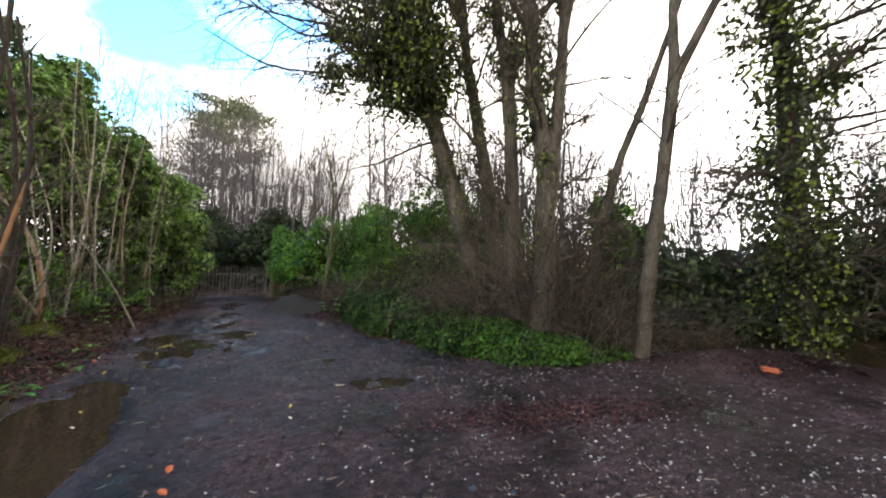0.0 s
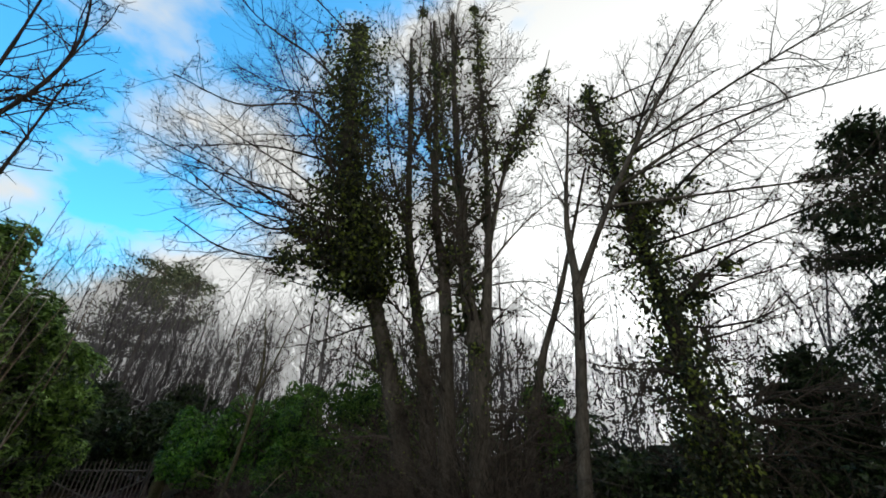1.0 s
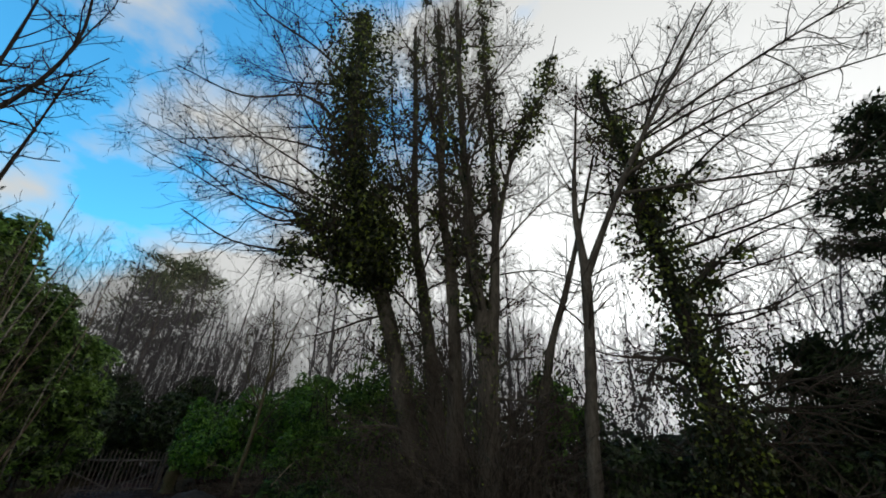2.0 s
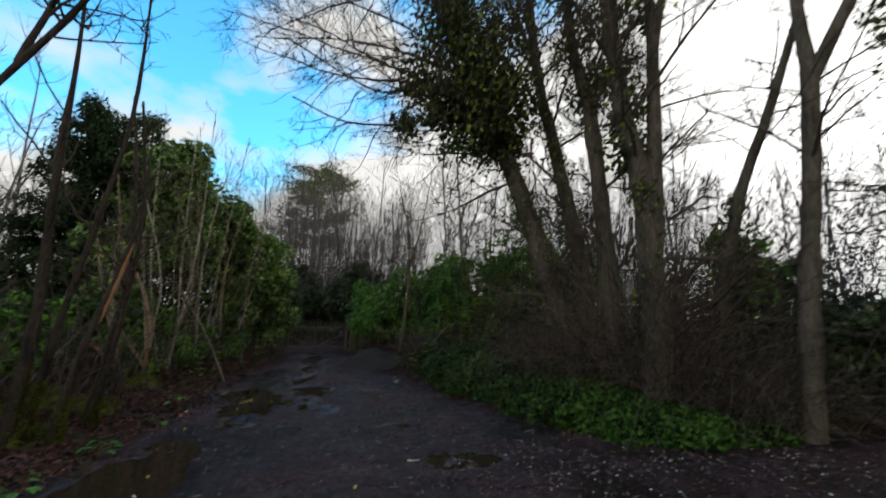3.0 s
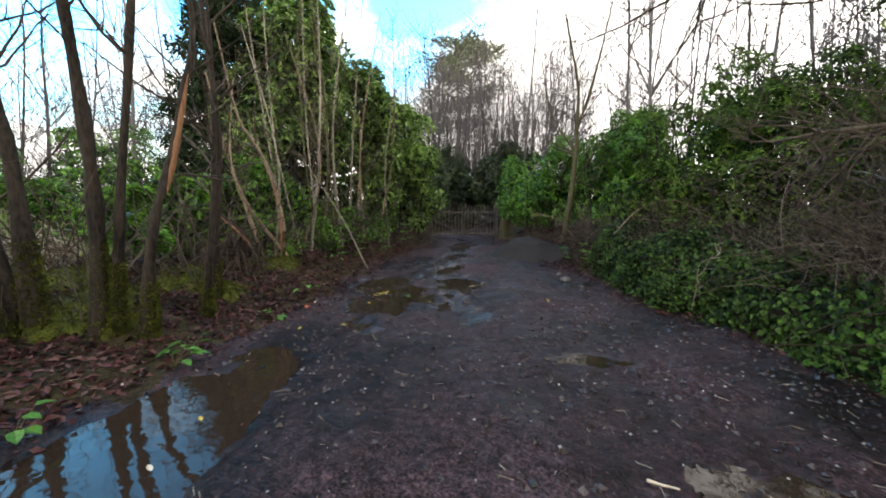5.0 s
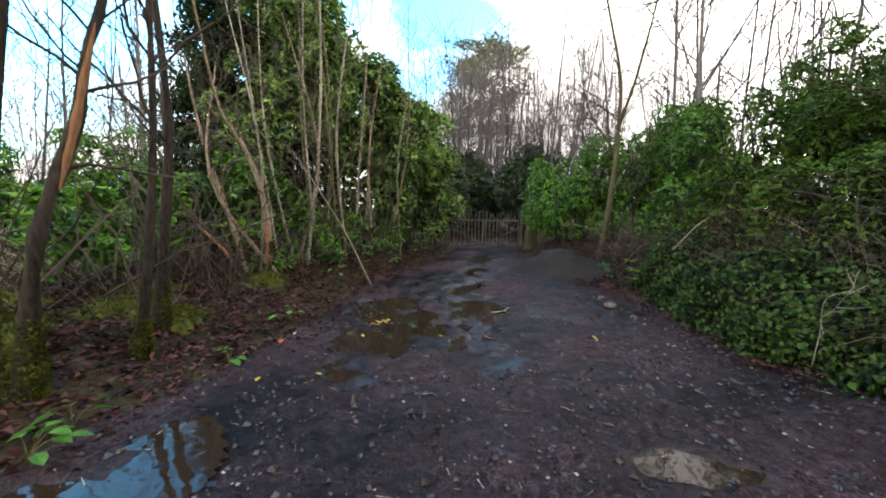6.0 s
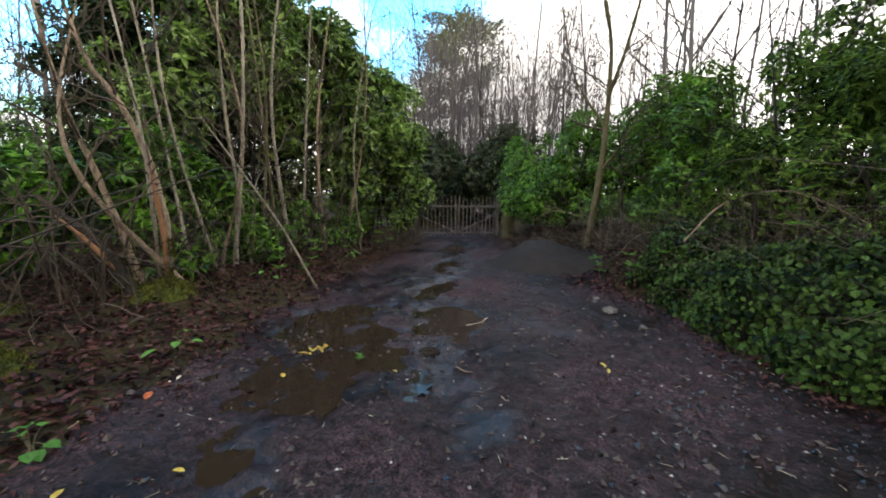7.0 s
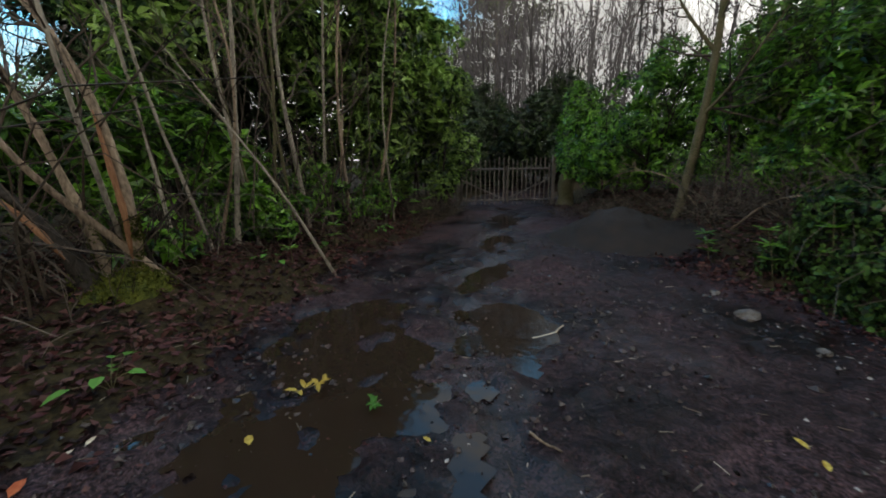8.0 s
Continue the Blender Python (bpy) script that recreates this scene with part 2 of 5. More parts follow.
    k2.inputs["Strength"].default_value, k2.inputs["Distance"].default_value = 0.4, 0.015
    calm = n.new("ShaderNodeMapRange")
    calm.inputs["To Min"].default_value, calm.inputs["To Max"].default_value = 0.8, 0.16
    l.new(wet.outputs["Fac"], calm.inputs["Value"])
    l.new(calm.outputs["Result"], k1.inputs["Strength"])
    l.new(mid.outputs["Fac"], k1.inputs["Height"])
    l.new(fine.outputs["Fac"], k2.inputs["Height"])
    k3 = n.new("ShaderNodeBump")
    k3.inputs["Strength"].default_value, k3.inputs["Distance"].default_value = 0.9, 0.05
    l.new(clod.outputs["Fac"], k3.inputs["Height"])
    l.new(k1.outputs["Normal"], k3.inputs["Normal"])
    flat = n.new("ShaderNodeMath")
    flat.operation = "MULTIPLY"
    l.new(swell.outputs["Result"], flat.inputs[0])
    l.new(calm.outputs["Result"], flat.inputs[1])
    l.new(flat.outputs["Value"], k3.inputs["Strength"])
    l.new(k3.outputs["Normal"], k2.inputs["Normal"])
    l.new(k2.outputs["Normal"], b.inputs["Normal"])
    return m


def water_material():
    m = bpy.data.materials.new("muddy_water")
    m.use_nodes = True
    n, l = m.node_tree.nodes, m.node_tree.links
    b = n["Principled BSDF"]
    b.inputs["Base Color"].default_value = (0.024, 0.0155, 0.0105, 1)
    b.inputs["Roughness"].default_value, b.inputs["IOR"].default_value = 0.04, 1.33
    co, tex, k = n.new("ShaderNodeTexCoord"), n.new("ShaderNodeTexNoise"), n.new("ShaderNodeBump")
    tex.inputs["Scale"].default_value, tex.inputs["Detail"].default_value = 7.0, 2.0
    k.inputs["Strength"].default_value, k.inputs["Distance"].default_value = 0.22, 0.012
    l.new(co.outputs["Object"], tex.inputs["Vector"])
    l.new(tex.outputs["Fac"], k.inputs["Height"])
    l.new(k.outputs["Normal"], b.inputs["Normal"])
    return m


MUD, WATER = mud_material(), water_material()
FLOOR = material("woodland_floor", (0.009, 0.0055, 0.0045), (0.045, 0.027, 0.02), rough=(0.85, 1.0), scale=3, fine=30, bump=0.9, depth=0.04, tint=(0.05, 0.04, 0.018))


# ---- mesh kit ----
def unit(v):
    v = np.asarray(v, float)
    return v / (np.linalg.norm(v, axis=-1, keepdims=True) + 1e-9)


class Geo:
    """Collects tubes, leaves and plain faces, and links them as one mesh."""

    def __init__(self):
        self.lines, self.chunks, self.n = {}, [], 0

    def add(self, verts, faces):
        verts, faces = np.asarray(verts, float).reshape(-1, 3), np.asarray(faces, int)
        self.chunks.append((verts, faces + self.n))
        self.n += len(verts)

    def line(self, pts, radii, sides=3):
        self.lines.setdefault((len(pts), sides), []).append((pts, radii))

    def leaves(self, p, axis, up, length, width, fold=0.25, droop=0.2, plain=False):
        """Folded leaves with six corners: p (n,3) stalks, axis along the leaf, up its upper side."""
        axis = unit(axis)
        side = unit(np.cross(axis, up))
        nrm = np.cross(side, axis)
        L, W = np.broadcast_to(length, len(p))[:, None], np.broadcast_to(width, len(p))[:, None]
        def at(u, v, h):
            return p + axis * L * u + side * W * v + nrm * (W * h - L * droop * u * u)
        if plain:
            v = np.stack([at(0, 0, 0), at(0.45, 0.45, fold), at(1, 0, 0), at(0.45, -0.45, fold)], 1)
            base = np.arange(len(p))[:, None] * 4
            self.add(v, np.concatenate([base + [0, 2, 1], base + [0, 3, 2]]))
            return
        v = np.stack([at(0, 0, 0), at(0.3, 0.42, fold), at(0.68, 0.38, fold), at(1, 0, 0), at(0.68, -0.38, fold), at(0.3, -0.42, fold)], 1)
        base = np.arange(len(p))[:, None] * 6
        self.add(v, np.concatenate([base + [0, 3, 2, 1], base + [0, 5, 4, 3]]))

    def arrays(self):
        for (s, k), rows in self.lines.items():
            p, r = np.array([a for a, _ in rows], float), np.array([b for _, b in rows], float)
            t = unit(np.gradient(p, axis=1))
            ref = np.where(np.abs(t[:, :1, 2:3]) > 0.8, [1.0, 0, 0], [0, 0, 1.0])
            u = unit(np.cross(t, np.broadcast_to(ref, t.shape)))
            w = np.cross(t, u)
            ang = np.arange(k) * 2 * np.pi / k
            ring = p[:, :, None] + r[:, :, None, None] * (u[:, :, None] * np.cos(ang)[:, None] + w[:, :, None] * np.sin(ang)[:, None])
            i, j = np.meshgrid(np.arange(s - 1), np.arange(k), indexing="ij")
            q = np.stack([i * k + j, i * k + (j + 1) % k, (i + 1) * k + (j + 1) % k, (i + 1) * k + j], -1).reshape(-1, 4)
            self.add(ring.reshape(-1, 3), (np.arange(len(rows))[:, None, None] * s * k + q).reshape(-1, 4))
        self.lines = {}
        return np.concatenate([c[0] for c in self.chunks]), [c[1] for c in self.chunks]

    def mesh(self, name, mat, smooth=False):
        v, faces = self.arrays()
        me = bpy.data.meshes.new(name)
        me.vertices.add(len(v))
        me.vertices.foreach_set("co", v.ravel())
        flat = np.concatenate([f.ravel() for f in faces])
        sizes = np.concatenate([np.full(len(f), f.shape[1]) for f in faces])
        me.loops.add(len(flat))
        me.loops.foreach_set("vertex_index", flat.astype(np.int32))
        me.polygons.add(len(sizes))
        me.polygons.foreach_set("loop_start", (np.cumsum(sizes) - sizes).astype(np.int32))
        me.polygons.foreach_set("use_smooth", np.full(len(sizes), smooth))
        me.update(calc_edges=True)
        me.materials.append(mat)
        return me

    def link(self, name, mat, parent=None, label="", smooth=False, kind=""):
        ob = new(name, self.mesh(name, mat, smooth))
        ob.parent = parent
        return tagged(ob, label, kind=kind)


def part(name, bm, mat, parent, label=""):
    me = bpy.data.meshes.new(name)
    bm.to_mesh(me)
    bm.free()
    me.materials.append(mat)
    ob = new(name, me)
    ob.parent = parent
    return tagged(ob, label)


def thing(name, label, category, group="", kind=""):
    return tagged(new(name), label, category, group, kind)


def curve(points, n):
    """A smooth line of n places through the given ones."""
    p = np.asarray(points, float)
    if len(p) == 2:
        return p[0] + (p[1] - p[0]) * np.linspace(0, 1, n)[:, None]
    ext = np.concatenate([[2 * p[0] - p[1]], p, [2 * p[-1] - p[-2]]])
    u = np.linspace(0, len(p) - 1 - 1e-6, n)
    i = u.astype(int)
    f = (u - i)[:, None]
    a, b, c, d = ext[i], ext[i + 1], ext[i + 2], ext[i + 3]
    return 0.5 * (2 * b + (c - a) * f + (2 * a - 5 * b + 4 * c - d) * f**2 + (3 * b - a - 3 * c + d) * f**3)


def wander(rng, p, d, length, steps, loose, rise=0.0):
    turn = np.cumsum(rng.normal(0, loose, (steps, 3)), 0)
    turn[:, 2] += rise * np.linspace(0, 1, steps)
    dirs = unit(unit(d) + turn)
    return np.concatenate([[p], p + np.cumsum(dirs, 0) * (length / steps)])


def sprout(g, rng, pts, rad, count, length, depth, lo=0.25, spread=0.9, loose=0.16, rise=0.25, kids=5, steps=5, sides=4):
    """Branches from a line, and branches from those."""
    s = len(pts) - 1
    for _ in range(count):
        u = (lo + (1 - lo) * rng.random()) * s
        i = min(int(u), s - 1)
        p, d = pts[i] + (pts[i + 1] - pts[i]) * (u - i), unit(pts[i + 1] - pts[i])
        out = unit(np.cross(d, rng.normal(size=3)))
        k = length * (0.45 + 0.8 * rng.random()) * (1.15 - 0.6 * u / s)
        r0 = max(min(rad[i] * 0.55, 0.011 * k + 0.004), 0.0042)
        line = wander(rng, p, d * (1.1 - spread * 0.5) + out * spread, k, steps, loose, rise)
        radii = np.linspace(r0, max(r0 * 0.4, 0.003), steps + 1)
        g.line(line, radii, sides if depth > 1 else 3)
        if depth > 1:
            sprout(g, rng, line, radii, kids, k * 0.5, depth - 1, 0.2, spread, loose * 1.2, rise * 0.6, kids, max(2, steps - 2), 3)


def value_noise(x, y, seed=0):
    xi, yi = np.floor(x), np.floor(y)
    fx, fy = x - xi, y - yi
    fx, fy = fx * fx * (3 - 2 * fx), fy * fy * (3 - 2 * fy)
    def h(a, b):
        s = np.sin(a * 127.1 + b * 311.7 + seed * 74.7) * 43758.5453
        return s - np.floor(s)
    return (h(xi, yi) * (1 - fx) + h(xi + 1, yi) * fx) * (1 - fy) + (h(xi, yi + 1) * (1 - fx) + h(xi + 1, yi + 1) * fx) * fy


def fractal(x, y, seed=0, octaves=4):
    return sum(value_noise(x * 2**o, y * 2**o, seed + o) * 0.5**o for o in range(octaves)) / sum(0.5**o for o in range(octaves)) - 0.5


# ---- lie of the land ----
LEFT_EDGE = np.array([(-1.2, -6), (-2.6, 0), (-4.2, 3.0), (-4.95, 4.4), (-6.0, 6.9), (-7.1, 8.9), (-8.3, 11.5), (-9.9, 14.6), (-14, 22), (-24, 40)])
RIGHT_EDGE = np.array([(14, 3.5), (8.0, 6.0), (4.4, 6.7), (3.4, 6.75), (2.0, 6.1), (0.6, 6.7), (-0.9, 8.5), (-2.0, 9.6), (-2.7, 10.7), (-4.2, 12.0), (-5.2, 13.4), (-7.5, 16.4), (-11, 22), (-20, 40)])


def beyond(x, y, line, sign):
    """Signed distance to a polyline; positive on the wooded side."""
    best = np.full(np.shape(x), 1e9)
    side = np.zeros(np.shape(x))
    for (ax, ay), (bx, by) in zip(line[:-1], line[1:]):
        dx, dy = bx - ax, by - ay
        u = np.clip(((x - ax) * dx + (y - ay) * dy) / (dx * dx + dy * dy), 0, 1)
        d = np.hypot(x - ax - u * dx, y - ay - u * dy)
        s = np.sign(dx * (y - ay) - dy * (x - ax))
        near = d < best
        best, side = np.where(near, d, best), np.where(near, s, side)
    return best * side * sign


def step(a, b, v):
    u = np.clip((v - a) / (b - a), 0, 1)
    return u * u * (3 - 2 * u)


def slope(x, y):
    s = np.clip(-0.5 * x + 0.866 * y, -30, 60)
    return np.interp(s, [-30, 0, 4, 8.5, 12, 17, 60], [0.25, 0.0, -0.14, -0.33, -0.3, -0.2, 0.6])


def bare_land(x, y):
    x, y = np.asarray(x, float), np.asarray(y, float)
    left, right = beyond(x, y, LEFT_EDGE, 1), beyond(x, y, RIGHT_EDGE, -1)
    z = slope(x, y)
    z = z + 0.32 * step(0.0, 1.6, left) + 0.25 * step(1.5, 6, left)
    z = z + 0.45 * step(0.1, 1.3, right) + 0.3 * step(1.2, 5, right)
    # spoil bank where the yard ends, by the loose brick
    z = z + 0.32 * np.exp(-(((x - 5.4) / 1.7) ** 2 + ((y - 6.3) / 0.8) ** 2)) + 0.1 * np.exp(-(((x - 3.2) / 1.6) ** 2 + ((y - 5.2) / 0.9) ** 2))
    wild = step(-0.2, 0.8, np.maximum(left, right))
    z = z + fractal(x * 0.8, y * 0.8, 3) * (0.05 + 0.3 * wild) + fractal(x * 4, y * 4, 9, 4) * (0.06 + 0.06 * wild)
    churn = step(4.5, 6.5, y) * (1 - wild)
    z = z + churn * np.maximum(fractal(x * 6.5, y * 6.5, 61, 3), -0.05) * 0.11
    # wheel ruts along the track
    across = (x + 4.9) * 0.866 + (y - 7.6) * 0.5 + 0.15 * fractal(x * 0.5, y * 0.5, 5)
    run = step(3.5, 6.0, y)
    z = z - run * 0.035 * (np.exp(-((across + 0.75) / 0.28) ** 2) + np.exp(-((across - 0.75) / 0.28) ** 2))
    return z


# pools: centre, half length, half width, turn in degrees from +y, ragged edge
POOLS = [(-3.55, 3.2, 1.75, 0.62, 30, 0.2), (-5.4, 7.65, 1.55, 0.66, 32, 0.75), (-4.95, 8.95, 0.7, 0.4, 25, 0.7), (-0.75, 5.3, 0.5, 0.22, -60, 0.9),
         (-5.9, 10.2, 0.7, 0.22, 20, 0.9), (-6.7, 11.7, 0.6, 0.25, 25, 0.9), (-7.7, 13.6, 0.8, 0.4, 30, 0.8), (-2.0, 6.6, 0.4, 0.16, -60, 0.9)]


def pool_reach(x, y, pool):
    cx, cy, a, b, turn, rag = pool
    c, s = math.cos(radians(turn)), math.sin(radians(turn))
    dx, dy = x - cx, y - cy
    along, side = -dx * s + dy * c, dx * c + dy * s
    return np.hypot(along / a, side / b) + rag * 2.0 * fractal(x * 2.6, y * 2.6, 21, 4)


def pool_level(pool):
    cx, cy, a, b, turn, rag = pool
    c, s = math.cos(radians(turn)), math.sin(radians(turn))
    w = np.linspace(0, 2 * np.pi, 40)
    u, v = a * np.cos(w), b * np.sin(w)
    return float(np.percentile(bare_land(cx - u * s + v * c, cy + u * c + v * s), 10)) - 0.004


LEVELS = [pool_level(p) for p in POOLS]


def land(x, y):
    x, y = np.asarray(x, float), np.asarray(y, float)
    z = bare_land(x, y)
    for pool, level in zip(POOLS, LEVELS):
        m = 1 - step(0.75, 1.15, pool_reach(x, y, pool))
        deep, lumps = (0.035, 0.02) if pool is POOLS[0] else (0.012, 0.075)
        z = z * (1 - m) + (level - deep + fractal(x * 5, y * 5, 33, 3) * lumps) * m
    return z


TRICKLE = np.array([(-3.2, 6.5), (-3.5, 6.95), (-4.5, 8.1), (-4.9, 8.8), (-5.8, 9.8), (-6.3, 11.0), (-7.4, 13.2), (-8.2, 14.6)])


def wetness(x, y):
    """How far the mud is soaked: round the pools and along the trickle down the track."""
    w = np.zeros(np.shape(x))
    for pool in POOLS:
        w = np.maximum(w, 1 - step(0.85, 1.15, pool_reach(x, y, pool)))
    trail = np.abs(beyond(x, y, TRICKLE, 1)) + 1.5 * fractal(x * 3.4, y * 3.4, 88, 4)
    w = np.maximum(w, 0.85 * (1 - step(0.05, 0.34, trail)) * step(4.5, 6.5, y))
    spots = 0.45 * step(0.1, 0.24, fractal(x * 1.3, y * 1.3, 93, 4))
    return np.maximum(w, spots)


def ground():
    def axis(lo, hi, fine, far):
        mid = np.arange(lo, hi, fine)
        out = np.cumsum(fine * 1.16 ** np.arange(1, 62))
        return np.concatenate([(lo - out[out < far])[::-1], mid, hi + out[out < far]])
    xs, ys = axis(-7.6, 3.0, 0.045, 900), axis(1.6, 11.0, 0.045, 900)
    x, y = np.meshgrid(xs, ys)
    z = land(x, y)
    g = Geo()
    i, j = np.meshgrid(np.arange(len(ys) - 1), np.arange(len(xs) - 1), indexing="ij")
    k = i * len(xs) + j
    g.add(np.stack([x, y, z], -1), np.stack([k, k + 1, k + 1 + len(xs), k + len(xs)], -1).reshape(-1, 4))
    ob = g.link("ground", MUD, smooth=True)
    ob.data.materials.append(FLOOR)
    mx, my = x[:-1, :-1].ravel(), y[:-1, :-1].ravel()
    wood = np.maximum(beyond(mx, my, LEFT_EDGE, 1), beyond(mx, my, RIGHT_EDGE, -1)) + 0.9 * fractal(mx * 1.5, my * 1.5, 51)
    ob.data.polygons.foreach_set("material_index", (wood > 0.1).astype(np.int32))
    ob.data.attributes.new("wet", "FLOAT", "POINT").data.foreach_set("value", wetness(x, y).ravel().astype(np.float32))
    tagged(ob, "dark wet mud track and woodland floor with ruts and grit", "ground", kind="structure")


def puddles():
    for pool, level in zip(POOLS, LEVELS):
        cx, cy, a = pool[:3]
        k = np.arange(-1.6 * a, 1.6 * a, 0.05)
        x, y = np.meshgrid(cx + k, cy + k)
        wet = (land(x, y) < level + 0.02) & (pool_reach(x, y, pool) < 1.12)
        i, j = np.nonzero(wet[:-1, :-1] | wet[1:, 1:])
        m = len(k)
        g = Geo()
        q = i * m + j
        g.add(np.stack([x, y, np.full(x.shape, level)], -1), np.stack([q, q + 1, q + 1 + m, q + m], -1))
        tagged(g.link("water", WATER), "still muddy brown puddle reflecting the sky, on the track", "puddle", "puddles on the track", "structure")


ground()
puddles()


# ---- plants ----
def settle(points, sink=0.12):
    """Set the foot of a stem into the ground."""
    p = [list(q) for q in points]
    p[0][2] = float(land(p[0][0], p[0][1])) - sink
    return p


def stem_line(points, r0, r1, rng, n=18, rough=0.06, flare=0.0):
    pts = curve(points, n)
    u = np.linspace(0, 1, n)
    rad = r0 + (r1 - r0) * u**0.8
    rad = rad * (1 + rng.normal(0, rough, n)) + flare * r0 * np.exp(-u * 14)
    pts[1:-1] += rng.normal(0, rough * 0.3, (n - 2, 3)) * rad[1:-1, None]
    return pts, rad


def sleeve(g, rng, pts, rad, count, thick, size, lo=0.0, hi=1.0, ragged=0.6):
    """Ivy on a stem: a thin coat of leaves and many uneven hanging clumps that stand off it."""
    s = len(pts) - 1

    def around(u, ang):
        i = np.minimum(u.astype(int), s - 1)
        t = unit(pts[i + 1] - pts[i])
        ux = unit(np.cross(t, [0.3, 1, 0.1]))
        return pts[i] + (pts[i + 1] - pts[i]) * (u - i)[:, None], ux * np.cos(ang)[:, None] + np.cross(t, ux) * np.sin(ang)[:, None], rad[i]

    n = max(10, count // 34)
    uc, ac = (lo + (hi - lo) * rng.random(n)) * s, rng.random(n) * 2 * np.pi
    c, out, r0 = around(uc, ac)
    swell = np.clip(0.8 + ragged * 2.2 * fractal(uc * 0.9 + 7, ac * 0.55 + pts[0, 0] * 3, 4, 3), 0.35, 1.5)
    edge = np.clip(np.minimum(uc / s - lo, hi - uc / s) / (0.07 * (hi - lo)) + 0.15, 0, 1)
    c = c + out * (r0 + thick * swell * edge * rng.random(n) ** 0.55)[:, None]
    wide = (0.05 + thick * rng.uniform(0.08, 0.26, n)) * (0.5 + 0.5 * edge)
    hung = int(count * 0.82)
    k = rng.integers(n, size=hung)
    off = rng.normal(size=(hung, 3)) * wide[k][:, None] * [1, 1, 1.35]
    off[:, 2] -= np.abs(rng.normal(0, 0.5, hung)) * wide[k]
    uf, af = (lo + (hi - lo) * rng.random(count - hung)) * s, rng.random(count - hung) * 2 * np.pi
    cf, of, rf = around(uf, af)
    p = np.concatenate([c[k] + off, cf + of * (rf + 0.03 + 0.12 * thick * rng.random(count - hung))[:, None]])
    face = np.concatenate([unit(off + out[k] * wide[k][:, None]), of])
    axis = face * 0.4 + rng.normal(0, 0.6, (count, 3)) + [0, 0, -0.7]
    g.leaves(p, axis, face + rng.normal(0, 0.6, (count, 3)), size * rng.uniform(0.55, 1.3, count), size * rng.uniform(0.55, 1.15, count))


def tree(name, label, trunk, limbs, rng, bark=BARK, r=(0.2, 0.05), twigs=(14, 2.2, 3), ivy=None, category="tree", group="", flare=0.5, kids=5, rise=0.25, lo=0.45, twig_mat=TWIG, boughs=()):
    """trunk: places; limbs: (places, thick) of the main boughs; twigs: (count, length, depth); ivy: rows of sleeve() values."""
    top = thing(name, label, category, group)
    pts, rad = stem_line(settle(trunk), r[0], r[1], rng, 26, flare=flare)
    g = Geo()
    g.line(pts, rad, 12)
    g.link("trunk", bark, top, smooth=True)
    crown = Geo()
    sprout(crown, rng, pts, rad, twigs[0], twigs[1], twigs[2], lo, kids=kids, rise=rise)
    lines = []
    for places, thick in limbs:
        lp, lr = stem_line(places, thick, 0.012, rng, 14)
        b = Geo()
        b.line(lp, lr, 7)
        b.link("limb", bark, top, smooth=True)
        sprout(crown, rng, lp, lr, int(twigs[0] * 1.1), twigs[1] * 0.75, twigs[2], 0.2, kids=kids, rise=rise)
        lines.append((lp, lr))
    for count, a0, a1, heading, fan, length, lift in boughs:
        for q in range(count):
            at_ = int((a0 + (a1 - a0) * (q + rng.random()) / count) * 25)
            w = radians(heading + rng.uniform(-fan, fan))
            lp = wander(rng, pts[at_], np.array([math.sin(w), math.cos(w), lift + rng.normal(0, 0.15)]), length * rng.uniform(0.7, 1.2), 9, 0.09, 0.1)
            lr = np.linspace(0.035, 0.007, 10)
            b = Geo()
            b.line(lp, lr, 6)
            b.link("limb", bark, top, smooth=True)
            sprout(crown, rng, lp, lr, 22, length * 0.4, 2, 0.08, spread=0.75, kids=9, rise=rise, steps=4)
    crown.link("crown", twig_mat, top, "fine bare winter twigs", kind="stuff")
    if ivy:
        leaf = Geo()
        for which, count, thick, size, a, b in ivy:
            lp, lr = (pts, rad) if which < 0 else lines[which]
            sleeve(leaf, rng, lp, lr, count, thick, size, a, b)
        leaf.link("ivy", IVY_SUNLIT, top, "dense climbing ivy leaves", kind="stuff")
    return top


def whorls(g, rng, centres, outs, leaves, size, narrow, droop=0.3, plain=False):
    """Rosettes of leaves at shoot ends."""
    n = len(centres)
    c, o = np.repeat(centres, leaves, 0), unit(np.repeat(outs, leaves, 0))
    ring = unit(np.cross(o, rng.normal(size=(n * leaves, 3))))
    axis = ring + o * rng.uniform(0.1, 0.7, (n * leaves, 1))
    L = size * rng.uniform(0.6, 1.25, n * leaves)
    g.leaves(c, axis, o + [0, 0, 0.3], L, L * narrow * (1.15 if plain else 1.0), 0.2, droop, plain)


